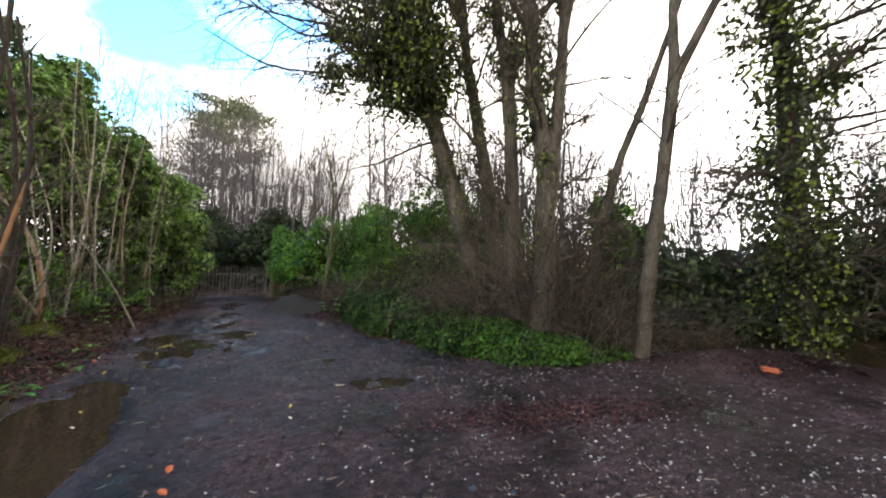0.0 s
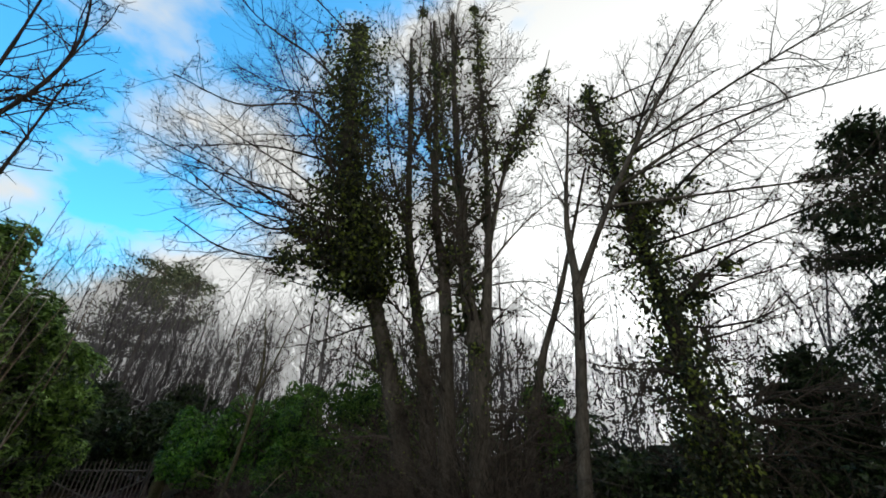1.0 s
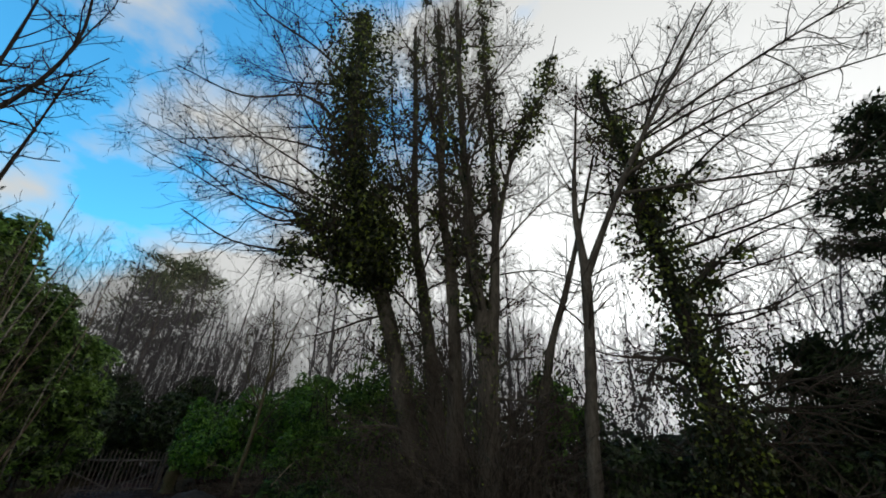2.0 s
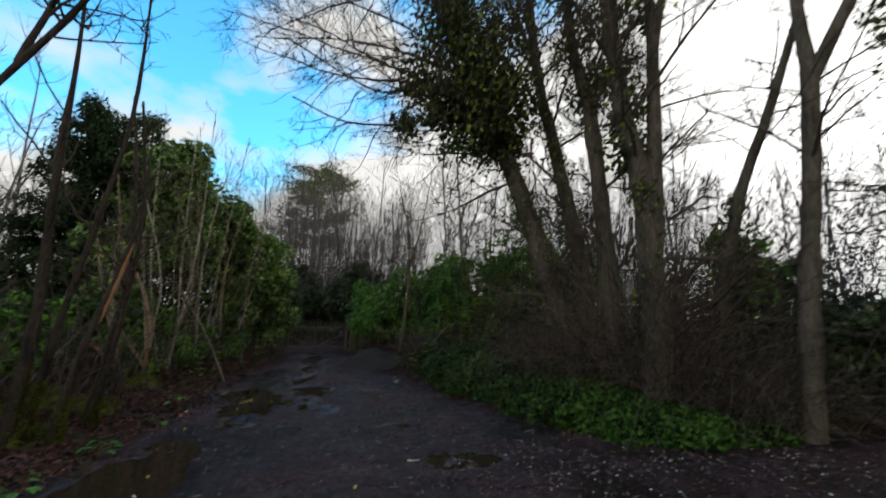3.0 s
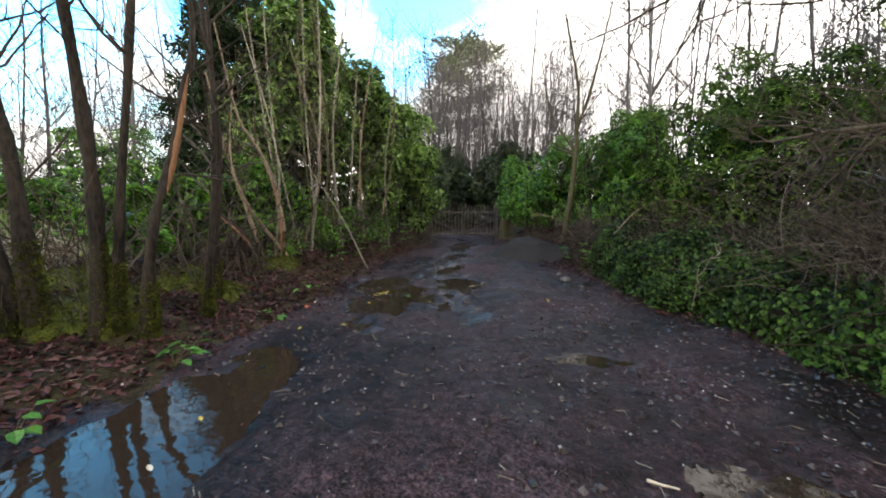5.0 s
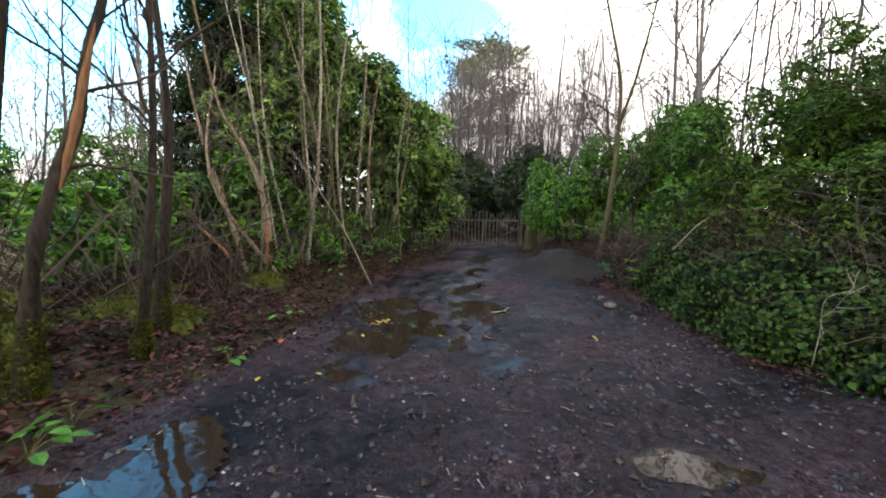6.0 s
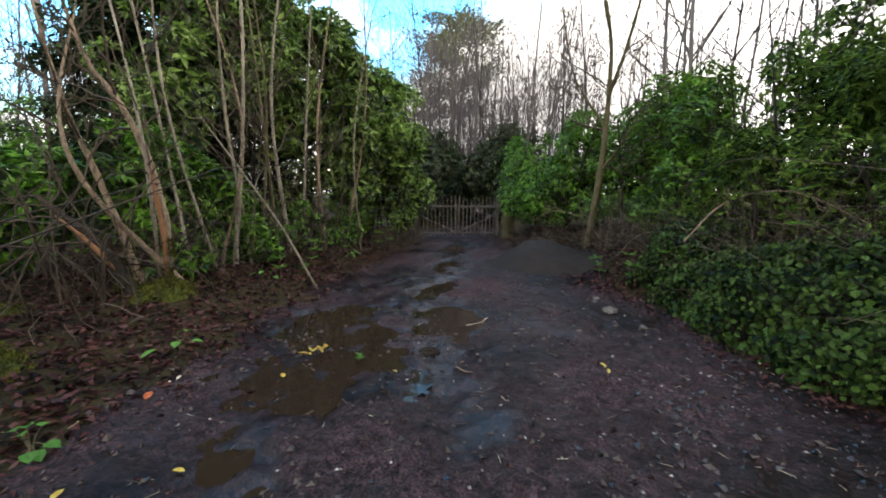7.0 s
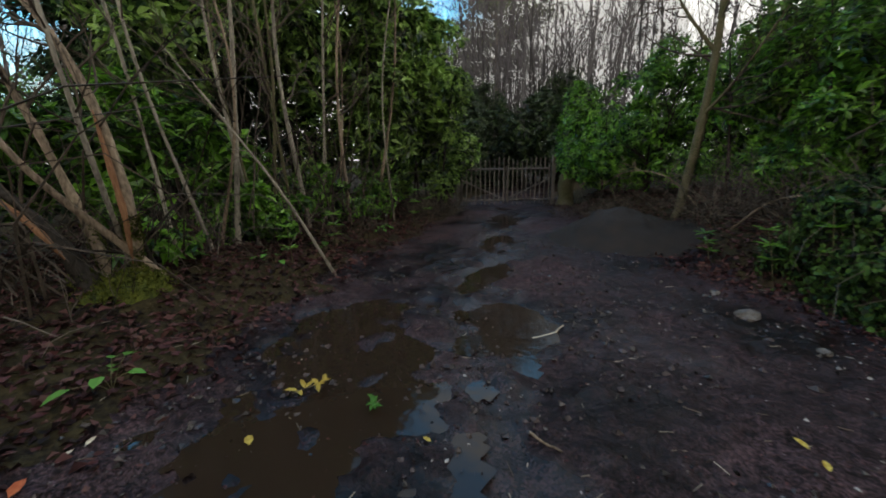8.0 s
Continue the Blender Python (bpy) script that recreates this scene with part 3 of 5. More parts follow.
def bush(name, label, blobs, rng, mat, shoots, leaves=7, size=0.13, narrow=0.33, bark=BARK_DARK, category="shrub", group="", stems=10, floor=0.2, core=0.5, plain=False):
    """A shrub of several leafy masses: blobs (x, y, z, rx, ry, rz)."""
    top = thing(name, label, category, group)
    blobs = np.asarray(blobs, float)
    area = blobs[:, 3] * blobs[:, 5] + blobs[:, 4] * blobs[:, 5]
    tufts = max(24, shoots // 55)
    pick = rng.choice(len(blobs), tufts, p=area / area.sum())
    out = unit(rng.normal(size=(tufts, 3)) + [0, 0, 0.25])
    heart = blobs[pick][:, :3] + out * blobs[pick][:, 3:] * rng.uniform(0.6, 1.02, (tufts, 1))
    wide = blobs[pick][:, 3:].min(1) * rng.uniform(0.16, 0.48, tufts)
    q = rng.choice(tufts, shoots, p=wide**2 / (wide**2).sum())
    d = unit(rng.normal(size=(shoots, 3)) + out[q] * 0.6 + [0, 0, 0.2])
    p = heart[q] + d * wide[q][:, None] * (1 - 0.5 * rng.random((shoots, 1)) ** 2)
    keep = p[:, 2] > land(p[:, 0], p[:, 1]) + floor * rng.random(shoots)
    p, d = p[keep], d[keep]
    g = Geo()
    whorls(g, rng, p, unit(d + [0, 0, 0.9] + rng.normal(0, 0.3, d.shape)), leaves, size, narrow, 0.18, plain)
    # older leaves inside, which close the view through the shrub
    m = int(shoots * core)
    pick = rng.choice(len(blobs), m, p=area / area.sum())
    d = unit(rng.normal(size=(m, 3)))
    p = blobs[pick][:, :3] + d * blobs[pick][:, 3:] * (0.25 + 0.5 * rng.random((m, 1)))
    keep = p[:, 2] > land(p[:, 0], p[:, 1]) + 0.1
    whorls(g, rng, p[keep], unit(d[keep] + rng.normal(0, 0.6, d[keep].shape)), 4, size * 1.35, narrow * 1.25, plain=True)
    g.link("foliage", mat, top, kind="stuff")
    w = Geo()
    for i in range(stems):
        x, y, z, rx, ry, rz = blobs[i % len(blobs)]
        a, q = rng.random() * 6.28, rng.random() * 0.5
        fx, fy = x + math.cos(a) * rx * q, y + math.sin(a) * ry * q
        foot = (fx, fy, float(land(fx, fy)) - 0.05)
        tip = (x + math.cos(a) * rx * 0.7, y + math.sin(a) * ry * 0.7, z + rz * rng.uniform(0.2, 0.9))
        lp = curve([foot, ((foot[0] * 1.5 + tip[0]) / 2.5, (foot[1] * 1.5 + tip[1]) / 2.5, (foot[2] + tip[2]) / 2), tip], 10)
        lr = np.linspace(0.035, 0.008, 10)
        w.line(lp, lr, 5)
        sprout(w, rng, lp, lr, 9, 0.8, 2, 0.3, kids=4)
    w.link("framework", bark, top, smooth=True, kind="stuff")
    return top


def thicket(name, label, rng, area, count, height, mat=CANE, r=0.004, category="undergrowth", lean=0.5):
    """Dead canes and twigs; area: (x, y, rx, ry) masses."""
    g = Geo()
    area = np.asarray(area, float)
    for i in range(count):
        x, y, rx, ry, h = area[rng.integers(len(area))]
        q, a = math.sqrt(rng.random()), rng.random() * 6.28
        px, py = x + rx * q * math.cos(a), y + ry * q * math.sin(a)
        foot = np.array([px, py, float(land(px, py)) - 0.02 + (rng.random() ** 2) * h * 0.6])
        d = np.array([rng.normal(0, lean), rng.normal(0, lean), 1.0])
        k = height * h * rng.uniform(0.3, 1.0)
        line = wander(rng, foot, d, k, 4, 0.26, -0.9 * rng.random())
        g.line(line, np.linspace(r * rng.uniform(0.7, 1.6), 0.0022, 5), 3)
    ob = g.link(name, mat, None, kind="stuff")
    return tagged(ob, label, category)


def conifer(name, label, x, y, height, spread, rng, base=0.5, density=1.0, mat=CONIFER, group=""):
    top = thing(name, label, "conifer", group)
    z0 = float(land(x, y))
    pts, rad = stem_line([(x, y, z0 - 0.1), (x + 0.1, y, z0 + height * 0.5), (x, y, z0 + height)], 0.22, 0.02, rng, 18)
    g = Geo()
    g.line(pts, rad, 9)
    g.link("trunk", BARK_DARK, top, smooth=True)
    w, leaf = Geo(), Geo()
    P, A, U = [], [], []
    n = int(95 * density)
    for i in range(n):
        u = base / height + (1 - base / height) * (i + rng.random()) / n
        k = spread * (1 - u) ** 0.62 * rng.uniform(0.7, 1.12) + 0.25
        a = rng.random() * 6.28
        d = np.array([math.cos(a), math.sin(a), 0.1])
        line = wander(rng, np.array([x, y, z0 + u * height]), d, k, 7, 0.09, -0.35 if u < 0.6 else 0.3)
        w.line(line, np.linspace(0.022, 0.004, 8), 4)
        m = int(105 * k * density)
        v = rng.random(m) ** 0.7 * 7
        j = np.minimum(v.astype(int), 6)
        c = line[j] + (line[j + 1] - line[j]) * (v - j)[:, None]
        P.append(c + rng.normal(0, 0.1, c.shape)), A.append((line[j + 1] - line[j]) * 3 + rng.normal(0, 0.55, c.shape)), U.append(np.tile([0, 0, 1.0], (m, 1)) + rng.normal(0, 0.3, c.shape))
    P, A, U = np.concatenate(P), np.concatenate(A), np.concatenate(U)
    leaf.leaves(P, A, U, rng.uniform(0.1, 0.24, len(P)), rng.uniform(0.04, 0.085, len(P)), 0.1, 0.35, plain=True)
    w.link("framework", BARK_DARK, top, kind="stuff")
    leaf.link("needles", mat, top, kind="stuff")
    return top


def scots_pine(x, y, height, rng):
    top = thing("pine_tree", "tall pine with flat grey-green needle clouds behind the gate", "tree")
    z0 = float(land(x, y))
    pts, rad = stem_line([(x, y, z0 - 0.2), (x + 0.3, y, z0 + height * 0.5), (x - 0.3, y + 0.2, z0 + height)], 0.32, 0.06, rng, 18)
    g = Geo()
    g.line(pts, rad, 9)
    g.link("trunk", BARK_HAZEL, top, smooth=True)
    w, leaf = Geo(), Geo()
    for i in range(46):
        u = 0.5 + 0.5 * (i + rng.random()) / 46
        a = rng.random() * 6.28
        k = (1.2 + 3.3 * math.sin(math.pi * min(1.0, (1 - u) * 1.15 + 0.08))) * rng.uniform(0.55, 1.1)
        j = int(u * 17)
        line = wander(rng, pts[min(j, 17)], np.array([math.cos(a), math.sin(a), 0.2]), k, 6, 0.12, 0.3)
        w.line(line, np.linspace(0.06, 0.015, 7), 5)
        for c in line[3:]:
            m = 60
            q = rng.normal(size=(m, 3)) * [0.5, 0.5, 0.16]
            leaf.leaves(c + q, q + rng.normal(0, 0.3, (m, 3)) + [0, 0, 0.4], rng.normal(size=(m, 3)), rng.uniform(0.25, 0.45, m), 0.11, plain=True)
    w.link("framework", BARK_HAZEL, top, kind="stuff")
    leaf.link("needles", PINE_HAZED, top, kind="stuff")


def far_woods():
    """Bare winter trees standing all round, too many to count."""
    rng = np.random.default_rng(77)
    g = Geo()
    spots = []
    for _ in range(165):
        a = radians(rng.choice([rng.uniform(-36, 20), rng.uniform(-32, 75)]))
        k = rng.uniform(16.5, 44)
        spots.append((k * math.sin(a), k * math.cos(a)))
    for _ in range(60):
        a = radians(rng.uniform(-110, -48))
        k = rng.uniform(20, 45)
        spots.append((k * math.sin(a), k * math.cos(a)))
    # unseen trees added behind the yard, for reflections and to block light
    for _ in range(40):
        a = radians(rng.uniform(75, 250))
        k = rng.uniform(24, 45)
        spots.append((k * math.sin(a), k * math.cos(a)))
    for _ in range(85):
        spots.append((rng.normal(-14.0, 3.8), rng.uniform(22.5, 32)))
    for x, y in spots:
        if beyond(np.array(x), np.array(y), LEFT_EDGE, 1) < 1 and beyond(np.array(x), np.array(y), RIGHT_EDGE, -1) < 1.5 and 0 < y < 22:
            continue
        z = float(land(x, y))
        h = rng.uniform(6.5, 12.5)
        r = h * rng.uniform(0.003, 0.009)
        line = wander(rng, np.array([x, y, z - 0.2]), np.array([rng.normal(0, 0.07), rng.normal(0, 0.07), 1]), h, 9, 0.025)
        rad = np.linspace(r, 0.02, 10)
        g.line(line, rad, 5)
        sprout(g, rng, line, rad, 13, h * 0.3, 2, 0.25, spread=0.75, rise=0.5, kids=5, steps=3, sides=3)
    # fine top twigs of the wood, massed thickest beyond the gate
    for count, a0, a1, k0, k1, z0, z1 in ((11000, -44, -14, 24, 36, 0.5, 8.5), (9000, -14, 50, 20, 36, 0.5, 8.0), (12000, -112, -48, 19, 36, 0.2, 6.0), (6500, 2, 62, 11.5, 20, 0.3, 5.0)):
        a, k = np.radians(rng.uniform(a0, a1, count)), rng.uniform(k0, k1, count)
        x, y = k * np.sin(a), k * np.cos(a)
        top = (z0 + (z1 - z0) * rng.random(count) ** 1.25) * (1 + 0.7 * fractal(x * 0.35, y * 0.35, 83, 3))
        z = land(x, y) + np.maximum(top, 0.3)
        d = unit(np.stack([rng.normal(0, 0.45, count), rng.normal(0, 0.45, count), rng.uniform(0.4, 1.2, count)], -1))
        L = rng.uniform(0.5, 1.9, count)
        bend = rng.normal(0, 0.16, (count, 3))
        p = np.stack([x, y, z], -1)
        for q in range(count):
            g.line(np.stack([p[q], p[q] + (d[q] + bend[q]) * L[q]]), (0.01, 0.005), 3)
    tagged(g.link("far_woods", TWIG_HAZED, kind="stuff"), "bare grey-brown winter trees crowding the wood", "woodland", kind="stuff")


# ---- the trees round the yard ----
def big_trees():
    R = np.random.default_rng
    tree("tree", "tall leaning tree thickly sleeved in dark ivy", [(0.95, 8.5, 0), (0.82, 8.46, 0.85), (0.16, 8.45, 3.3), (-0.68, 8.15, 5.7), (-1.15, 7.85, 6.8), (-1.75, 7.6, 10.2), (-2.0, 7.5, 14.6)],
         [([(-1.1, 7.8, 5.9), (-2.1, 7.3, 6.1), (-2.7, 7.05, 5.85), (-3.1, 6.4, 5.75), (-3.9, 5.4, 6.0)], 0.05),
          ([(-1.6, 7.6, 9.0), (-2.84, 7.05, 9.8), (-3.9, 6.2, 8.6), (-4.6, 5.0, 7.9)], 0.05),
          ([(-1.8, 7.5, 11.0), (-3.0, 7.0, 11.8), (-4.4, 6.2, 12.0), (-5.5, 5.2, 12.6)], 0.05),
          ([(-0.9, 8.0, 6.0), (-2.0, 7.3, 5.3), (-3.2, 6.6, 5.0), (-4.2, 6.2, 5.4)], 0.04)],
         R(1), r=(0.27, 0.1), twigs=(9, 2.3, 3), boughs=[(18, 0.42, 0.98, -95, 65, 4.8, 0.3), (7, 0.13, 0.36, -40, 110, 2.4, 0.25), (5, 0.6, 1.0, 60, 70, 2.6, 0.8)], ivy=[(-1, 24000, 1.0, 0.095, 0.45, 1.0), (-1, 3600, 0.07, 0.05, 0.12, 0.5), (0, 500, 0.22, 0.1, 0.0, 0.35), (3, 700, 0.3, 0.1, 0.0, 0.5)], group="tall ivy-clad trees")
    tree("tree", "tall slim grey-barked tree with ivy patches", [(1.3, 8.75, 0), (1.1, 8.6, 2.6), (0.66, 8.45, 5.0), (0.3, 8.3, 7.1), (0.0, 8.2, 11.5), (-0.3, 8.2, 15.5)],
         [([(0.3, 8.3, 7.0), (-0.5, 8.0, 9.5), (-1.0, 7.6, 13.5)], 0.07), ([(0.1, 8.3, 9.6), (1.0, 7.6, 12.5), (1.6, 7.0, 16.0)], 0.06)],
         R(2), r=(0.2, 0.06), twigs=(15, 2.4, 3), boughs=[(16, 0.35, 0.98, 0, 180, 3.0, 1.1), (5, 0.1, 0.35, 0, 180, 1.6, 0.5)], ivy=[(-1, 1500, 0.1, 0.06, 0.1, 0.5), (-1, 1500, 0.34, 0.09, 0.55, 0.95), (0, 450, 0.3, 0.09, 0.1, 0.9)], group="tall ivy-clad trees")
    tree("tree", "tall straight grey-barked tree with ivy in its top", [(1.5, 8.0, 0), (1.44, 7.8, 2.7), (1.28, 7.76, 5.3), (0.98, 7.78, 7.3), (0.8, 7.8, 11.2), (0.5, 7.8, 16.2)],
         [([(0.9, 7.8, 8.5), (0.2, 7.3, 12.0), (0.0, 6.8, 16.0)], 0.06)],
         R(3), r=(0.2, 0.06), twigs=(15, 2.3, 3), boughs=[(12, 0.35, 0.98, 0, 180, 2.8, 1.2), (5, 0.1, 0.35, 90, 120, 1.6, 0.5)], ivy=[(-1, 2600, 0.32, 0.09, 0.42, 0.97), (0, 500, 0.3, 0.09, 0.1, 0.9)], group="tall ivy-clad trees")
    tree("tree", "twin-stemmed grey tree furred with ivy", [(2.05, 7.25, 0), (1.96, 7.1, 1.6), (1.88, 6.95, 3.4), (1.63, 6.9, 4.95), (1.48, 6.9, 7.2), (1.26, 6.83, 10.2), (1.08, 6.86, 15.2)],
         [([(1.98, 7.0, 2.6), (2.12, 6.8, 5.6), (2.11, 6.75, 8.1), (1.98, 6.7, 11.4), (1.8, 6.7, 16.6)], 0.15),
          ([(2.1, 6.75, 5.7), (2.47, 6.75, 7.6), (2.88, 6.6, 9.1), (3.5, 6.3, 10.4), (4.0, 6.0, 12.6)], 0.08),
          ([(1.5, 6.9, 6.8), (0.9, 6.4, 9.0), (0.6, 5.9, 12.0)], 0.06)],
         R(4), r=(0.25, 0.07), twigs=(15, 2.2, 3), boughs=[(18, 0.35, 0.98, 60, 140, 3.0, 1.0), (6, 0.12, 0.35, 120, 120, 1.8, 0.4)], ivy=[(-1, 2200, 0.32, 0.09, 0.4, 0.97), (0, 2600, 0.34, 0.09, 0.34, 0.95), (1, 1700, 0.4, 0.09, 0.35, 0.9), (2, 400, 0.3, 0.1, 0.1, 0.9), (-1, 900, 0.07, 0.06, 0.1, 0.4)], group="tall ivy-clad trees")
    tree("tree", "smooth grey forked tree with long sweeping boughs", [(3.52, 6.60, 0), (3.54, 6.47, 0.73), (3.61, 6.38, 1.94), (3.71, 6.18, 3.54), (3.77, 6.05, 4.86)],
         [([(3.77, 6.05, 4.69), (3.69, 5.94, 6.34), (3.85, 5.72, 8.10), (4.07, 5.50, 10.19)], 0.1),
          ([(3.77, 6.05, 4.69), (4.16, 5.45, 5.90), (4.62, 4.84, 7.11), (5.23, 4.18, 8.43), (5.83, 3.41, 9.75), (6.49, 2.53, 10.85)], 0.09),
          ([(4.40, 5.12, 6.56), (5.72, 4.40, 7.44), (7.26, 3.52, 7.99), (8.80, 2.64, 8.21)], 0.05),
          ([(4.29, 5.28, 6.23), (5.83, 4.73, 6.34), (7.48, 3.96, 6.34), (9.02, 3.08, 6.12)], 0.045),
          ([(4.73, 4.73, 7.33), (6.05, 3.30, 7.99), (7.04, 1.76, 8.10)], 0.04)],
         R(5), r=(0.13, 0.1), twigs=(14, 2.2, 3), lo=0.75, group="bare grey trees")
    tree("tree", "thin bare tree leaning over the forked one", [(2.75, 7.6, 0), (3.0, 7.3, 1.8), (3.26, 6.98, 3.4), (3.55, 6.63, 4.5), (3.8, 6.2, 5.7), (4.2, 5.7, 7.6)], [],
         R(6), r=(0.13, 0.03), twigs=(18, 1.5, 2), ivy=[(-1, 500, 0.1, 0.07, 0.1, 0.4)], group="bare grey trees")
    tree("tree", "leaning tree shaggy with ivy against the sun", [(6.45, 6.5, 0), (6.28, 6.4, 0.7), (6.02, 6.3, 2.4), (5.72, 6.15, 4.3), (5.3, 5.85, 6.0), (4.85, 5.55, 7.6), (4.55, 5.5, 10.2)],
         [([(5.7, 6.1, 4.3), (6.8, 5.4, 5.4), (8.2, 4.8, 6.0)], 0.05), ([(5.3, 5.8, 6.0), (6.4, 4.8, 7.4), (7.8, 3.8, 8.3)], 0.05), ([(5.9, 6.2, 3.0), (4.9, 5.9, 3.1), (4.2, 5.9, 2.2)], 0.05), ([(5.0, 5.7, 7.0), (5.4, 4.6, 9.0), (6.0, 3.6, 10.5)], 0.05)],
         R(7), bark=BARK_DARK, r=(0.24, 0.06), twigs=(15, 2.0, 3), boughs=[(20, 0.3, 0.98, 95, 60, 4.2, 0.3), (12, 0.1, 0.55, 80, 90, 2.2, 0.1), (8, 0.6, 1.0, 300, 60, 1.8, 0.7)], ivy=[(-1, 9500, 0.55, 0.085, 0.12, 1.0), (0, 400, 0.25, 0.1, 0, 0.5), (1, 400, 0.25, 0.1, 0, 0.4)], group="tall ivy-clad trees")
    tree("tree", "slim grey-green sapling tree beside the grit heap", [(-4.4, 13.75, 0), (-4.36, 13.77, 0.3), (-4.2, 13.81, 1.86), (-4.16, 13.8, 3.3), (-4.2, 13.75, 4.4), (-4.6, 13.7, 6.2)],
         [([(-4.17, 13.8, 3.2), (-3.9, 13.85, 4.1), (-3.6, 13.9, 5.6), (-3.4, 14.0, 7.0)], 0.05), ([(-4.3, 13.8, 1.6), (-3.9, 13.7, 2.1), (-3.4, 13.6, 3.0)], 0.035), ([(-4.18, 13.8, 2.6), (-4.8, 13.6, 3.6), (-5.1, 13.4, 5.0)], 0.03)],
         R(8), bark=MOSSY_BARK, r=(0.09, 0.025), twigs=(12, 1.5, 3), kids=4, group="saplings")
    # boughs reaching in over the track from the far side
    tree("tree", "bare dark-barked young tree arching over the track", [(-5.4, 2.0, 0), (-5.0, 2.3, 1.9), (-4.5, 2.7, 3.4), (-4.2, 3.05, 4.7), (-4.15, 3.1, 6.0), (-4.4, 2.8, 7.4)],
         [([(-4.45, 2.75, 3.6), (-4.4, 2.9, 4.8), (-4.45, 2.7, 6.6)], 0.03)], R(9), bark=BARK_DARK, r=(0.045, 0.012), twigs=(22, 1.7, 3), kids=4, rise=0.4, group="saplings")
    scots_pine(-20.0, 32.6, 15.6, R(10))


def left_side():
    R = np.random.default_rng
    def stool(label, stems, seed, bark=BARK_DARK, group="coppiced stems", wood=None):
        """Several stems from one mossy foot; stems: (places, thick)."""
        rng = R(seed)
        top = thing("coppice_tree", label, "tree", group)
        crown = Geo()
        for places, thick in stems:
            pts, rad = stem_line(settle(places, 0.08), thick, thick * 0.3, rng, 20, 0.13, 0.5)
            g = Geo()
            g.line(pts, rad, 9)
            g.link("stem", bark, top, smooth=True)
            # moss grown round the foot
            k = Geo()
            m = 1300
            v = rng.random(m) ** 1.5 * rng.uniform(1.6, 3.6)
            i, a = v.astype(int), rng.uniform(-1.4, 3.4) + rng.normal(0, 1.1, m)
            out = np.stack([np.cos(a), np.sin(a), 0 * a], -1)
            k.leaves(pts[i] + (pts[i + 1] - pts[i]) * (v - i)[:, None] + out * rad[i][:, None] * 0.95, out + rng.normal(0, 0.5, (m, 3)) + [0, 0, 0.6], out + rng.normal(0, 0.3, (m, 3)), rng.uniform(0.012, 0.036, m), rng.uniform(0.012, 0.034, m), plain=True)
            k.link("moss", MOSS, top, "soft green moss", kind="stuff")
            sprout(crown, rng, pts, rad, 10, 1.3, 2, 0.3, spread=0.85, kids=4, rise=0.35)
        crown.link("crown", TWIG, top, kind="stuff")
        if wood:
            g = Geo()
            pts = curve(wood, 10)
            g.line(pts, np.array([0.005, 0.016, 0.026, 0.022, 0.03, 0.02, 0.027, 0.02, 0.014, 0.004]), 7)
            g.link("torn_bark", TORN_WOOD, top, "raw orange torn wood", smooth=False)
        return top
    stool("dark many-stemmed coppice with a mossy foot", [([(-6.3, 3.6, 0), (-6.4, 3.55, 0.85), (-6.75, 3.4, 1.6), (-7.4, 3.1, 3.2)], 0.075), ([(-6.2, 3.72, 0), (-6.36, 3.71, 1.6), (-6.6, 3.6, 2.7), (-6.7, 3.4, 4.5)], 0.08),
          ([(-6.4, 3.5, 0), (-6.9, 3.0, 0.6), (-7.8, 2.6, 1.5)], 0.07), ([(-6.15, 3.5, 0), (-5.95, 3.1, 1.6), (-5.8, 2.6, 3.4)], 0.06)], 21)
    stool("dark forked coppice stem with a mossy foot", [([(-5.95, 4.09, 0), (-5.93, 4.14, 0.9), (-5.95, 4.14, 1.8), (-5.97, 4.1, 2.6), (-5.9, 4.02, 3.55), (-5.9, 4.0, 4.7), (-5.95, 3.93, 6.3)], 0.075), ([(-5.85, 4.2, 0), (-5.8, 4.3, 1.2), (-5.7, 4.45, 2.6), (-5.55, 4.55, 4.3), (-5.57, 4.5, 6.8)], 0.055)], 22)
    stool("split hazel stem with torn orange wood", [([(-5.65, 4.36, 0), (-5.6, 4.47, 0.9), (-5.61, 4.7, 1.65), (-5.57, 4.78, 2.15), (-5.6, 4.95, 3.0), (-5.75, 4.8, 4.6)], 0.06)], 23, BARK_DARK, wood=[(-5.57, 4.6, 1.25), (-5.55, 4.68, 1.6), (-5.53, 4.76, 2.0), (-5.52, 4.84, 2.4)])
    stool("thin upright coppice stem on the leafy bank", [([(-6.09, 5.08, 0), (-6.02, 5.22, 1.2), (-5.99, 5.28, 2.5), (-6.1, 5.3, 4.4)], 0.048)], 24)
    stool("dark straight stem on the leafy bank", [([(-6.42, 5.31, 0), (-6.4, 5.44, 1.2), (-6.39, 5.49, 2.1), (-6.42, 5.4, 3.6), (-6.5, 5.2, 5.0)], 0.058)], 25)
    stool("split leaning stem with ragged torn bark", [([(-7.64, 7.08, 0), (-7.63, 7.1, 0.8), (-7.77, 7.04, 1.56), (-7.95, 6.88, 2.15), (-8.17, 6.67, 2.7), (-8.27, 6.42, 4.2)], 0.052), ([(-8.0, 6.97, 0), (-8.27, 6.74, 1.24), (-8.45, 6.55, 2.14), (-8.65, 6.42, 3.4)], 0.045)], 26, BARK_HAZEL,
          wood=[(-7.6, 7.05, 0.2), (-7.58, 7.06, 0.6), (-7.61, 7.04, 1.0), (-7.72, 7.02, 1.5)])
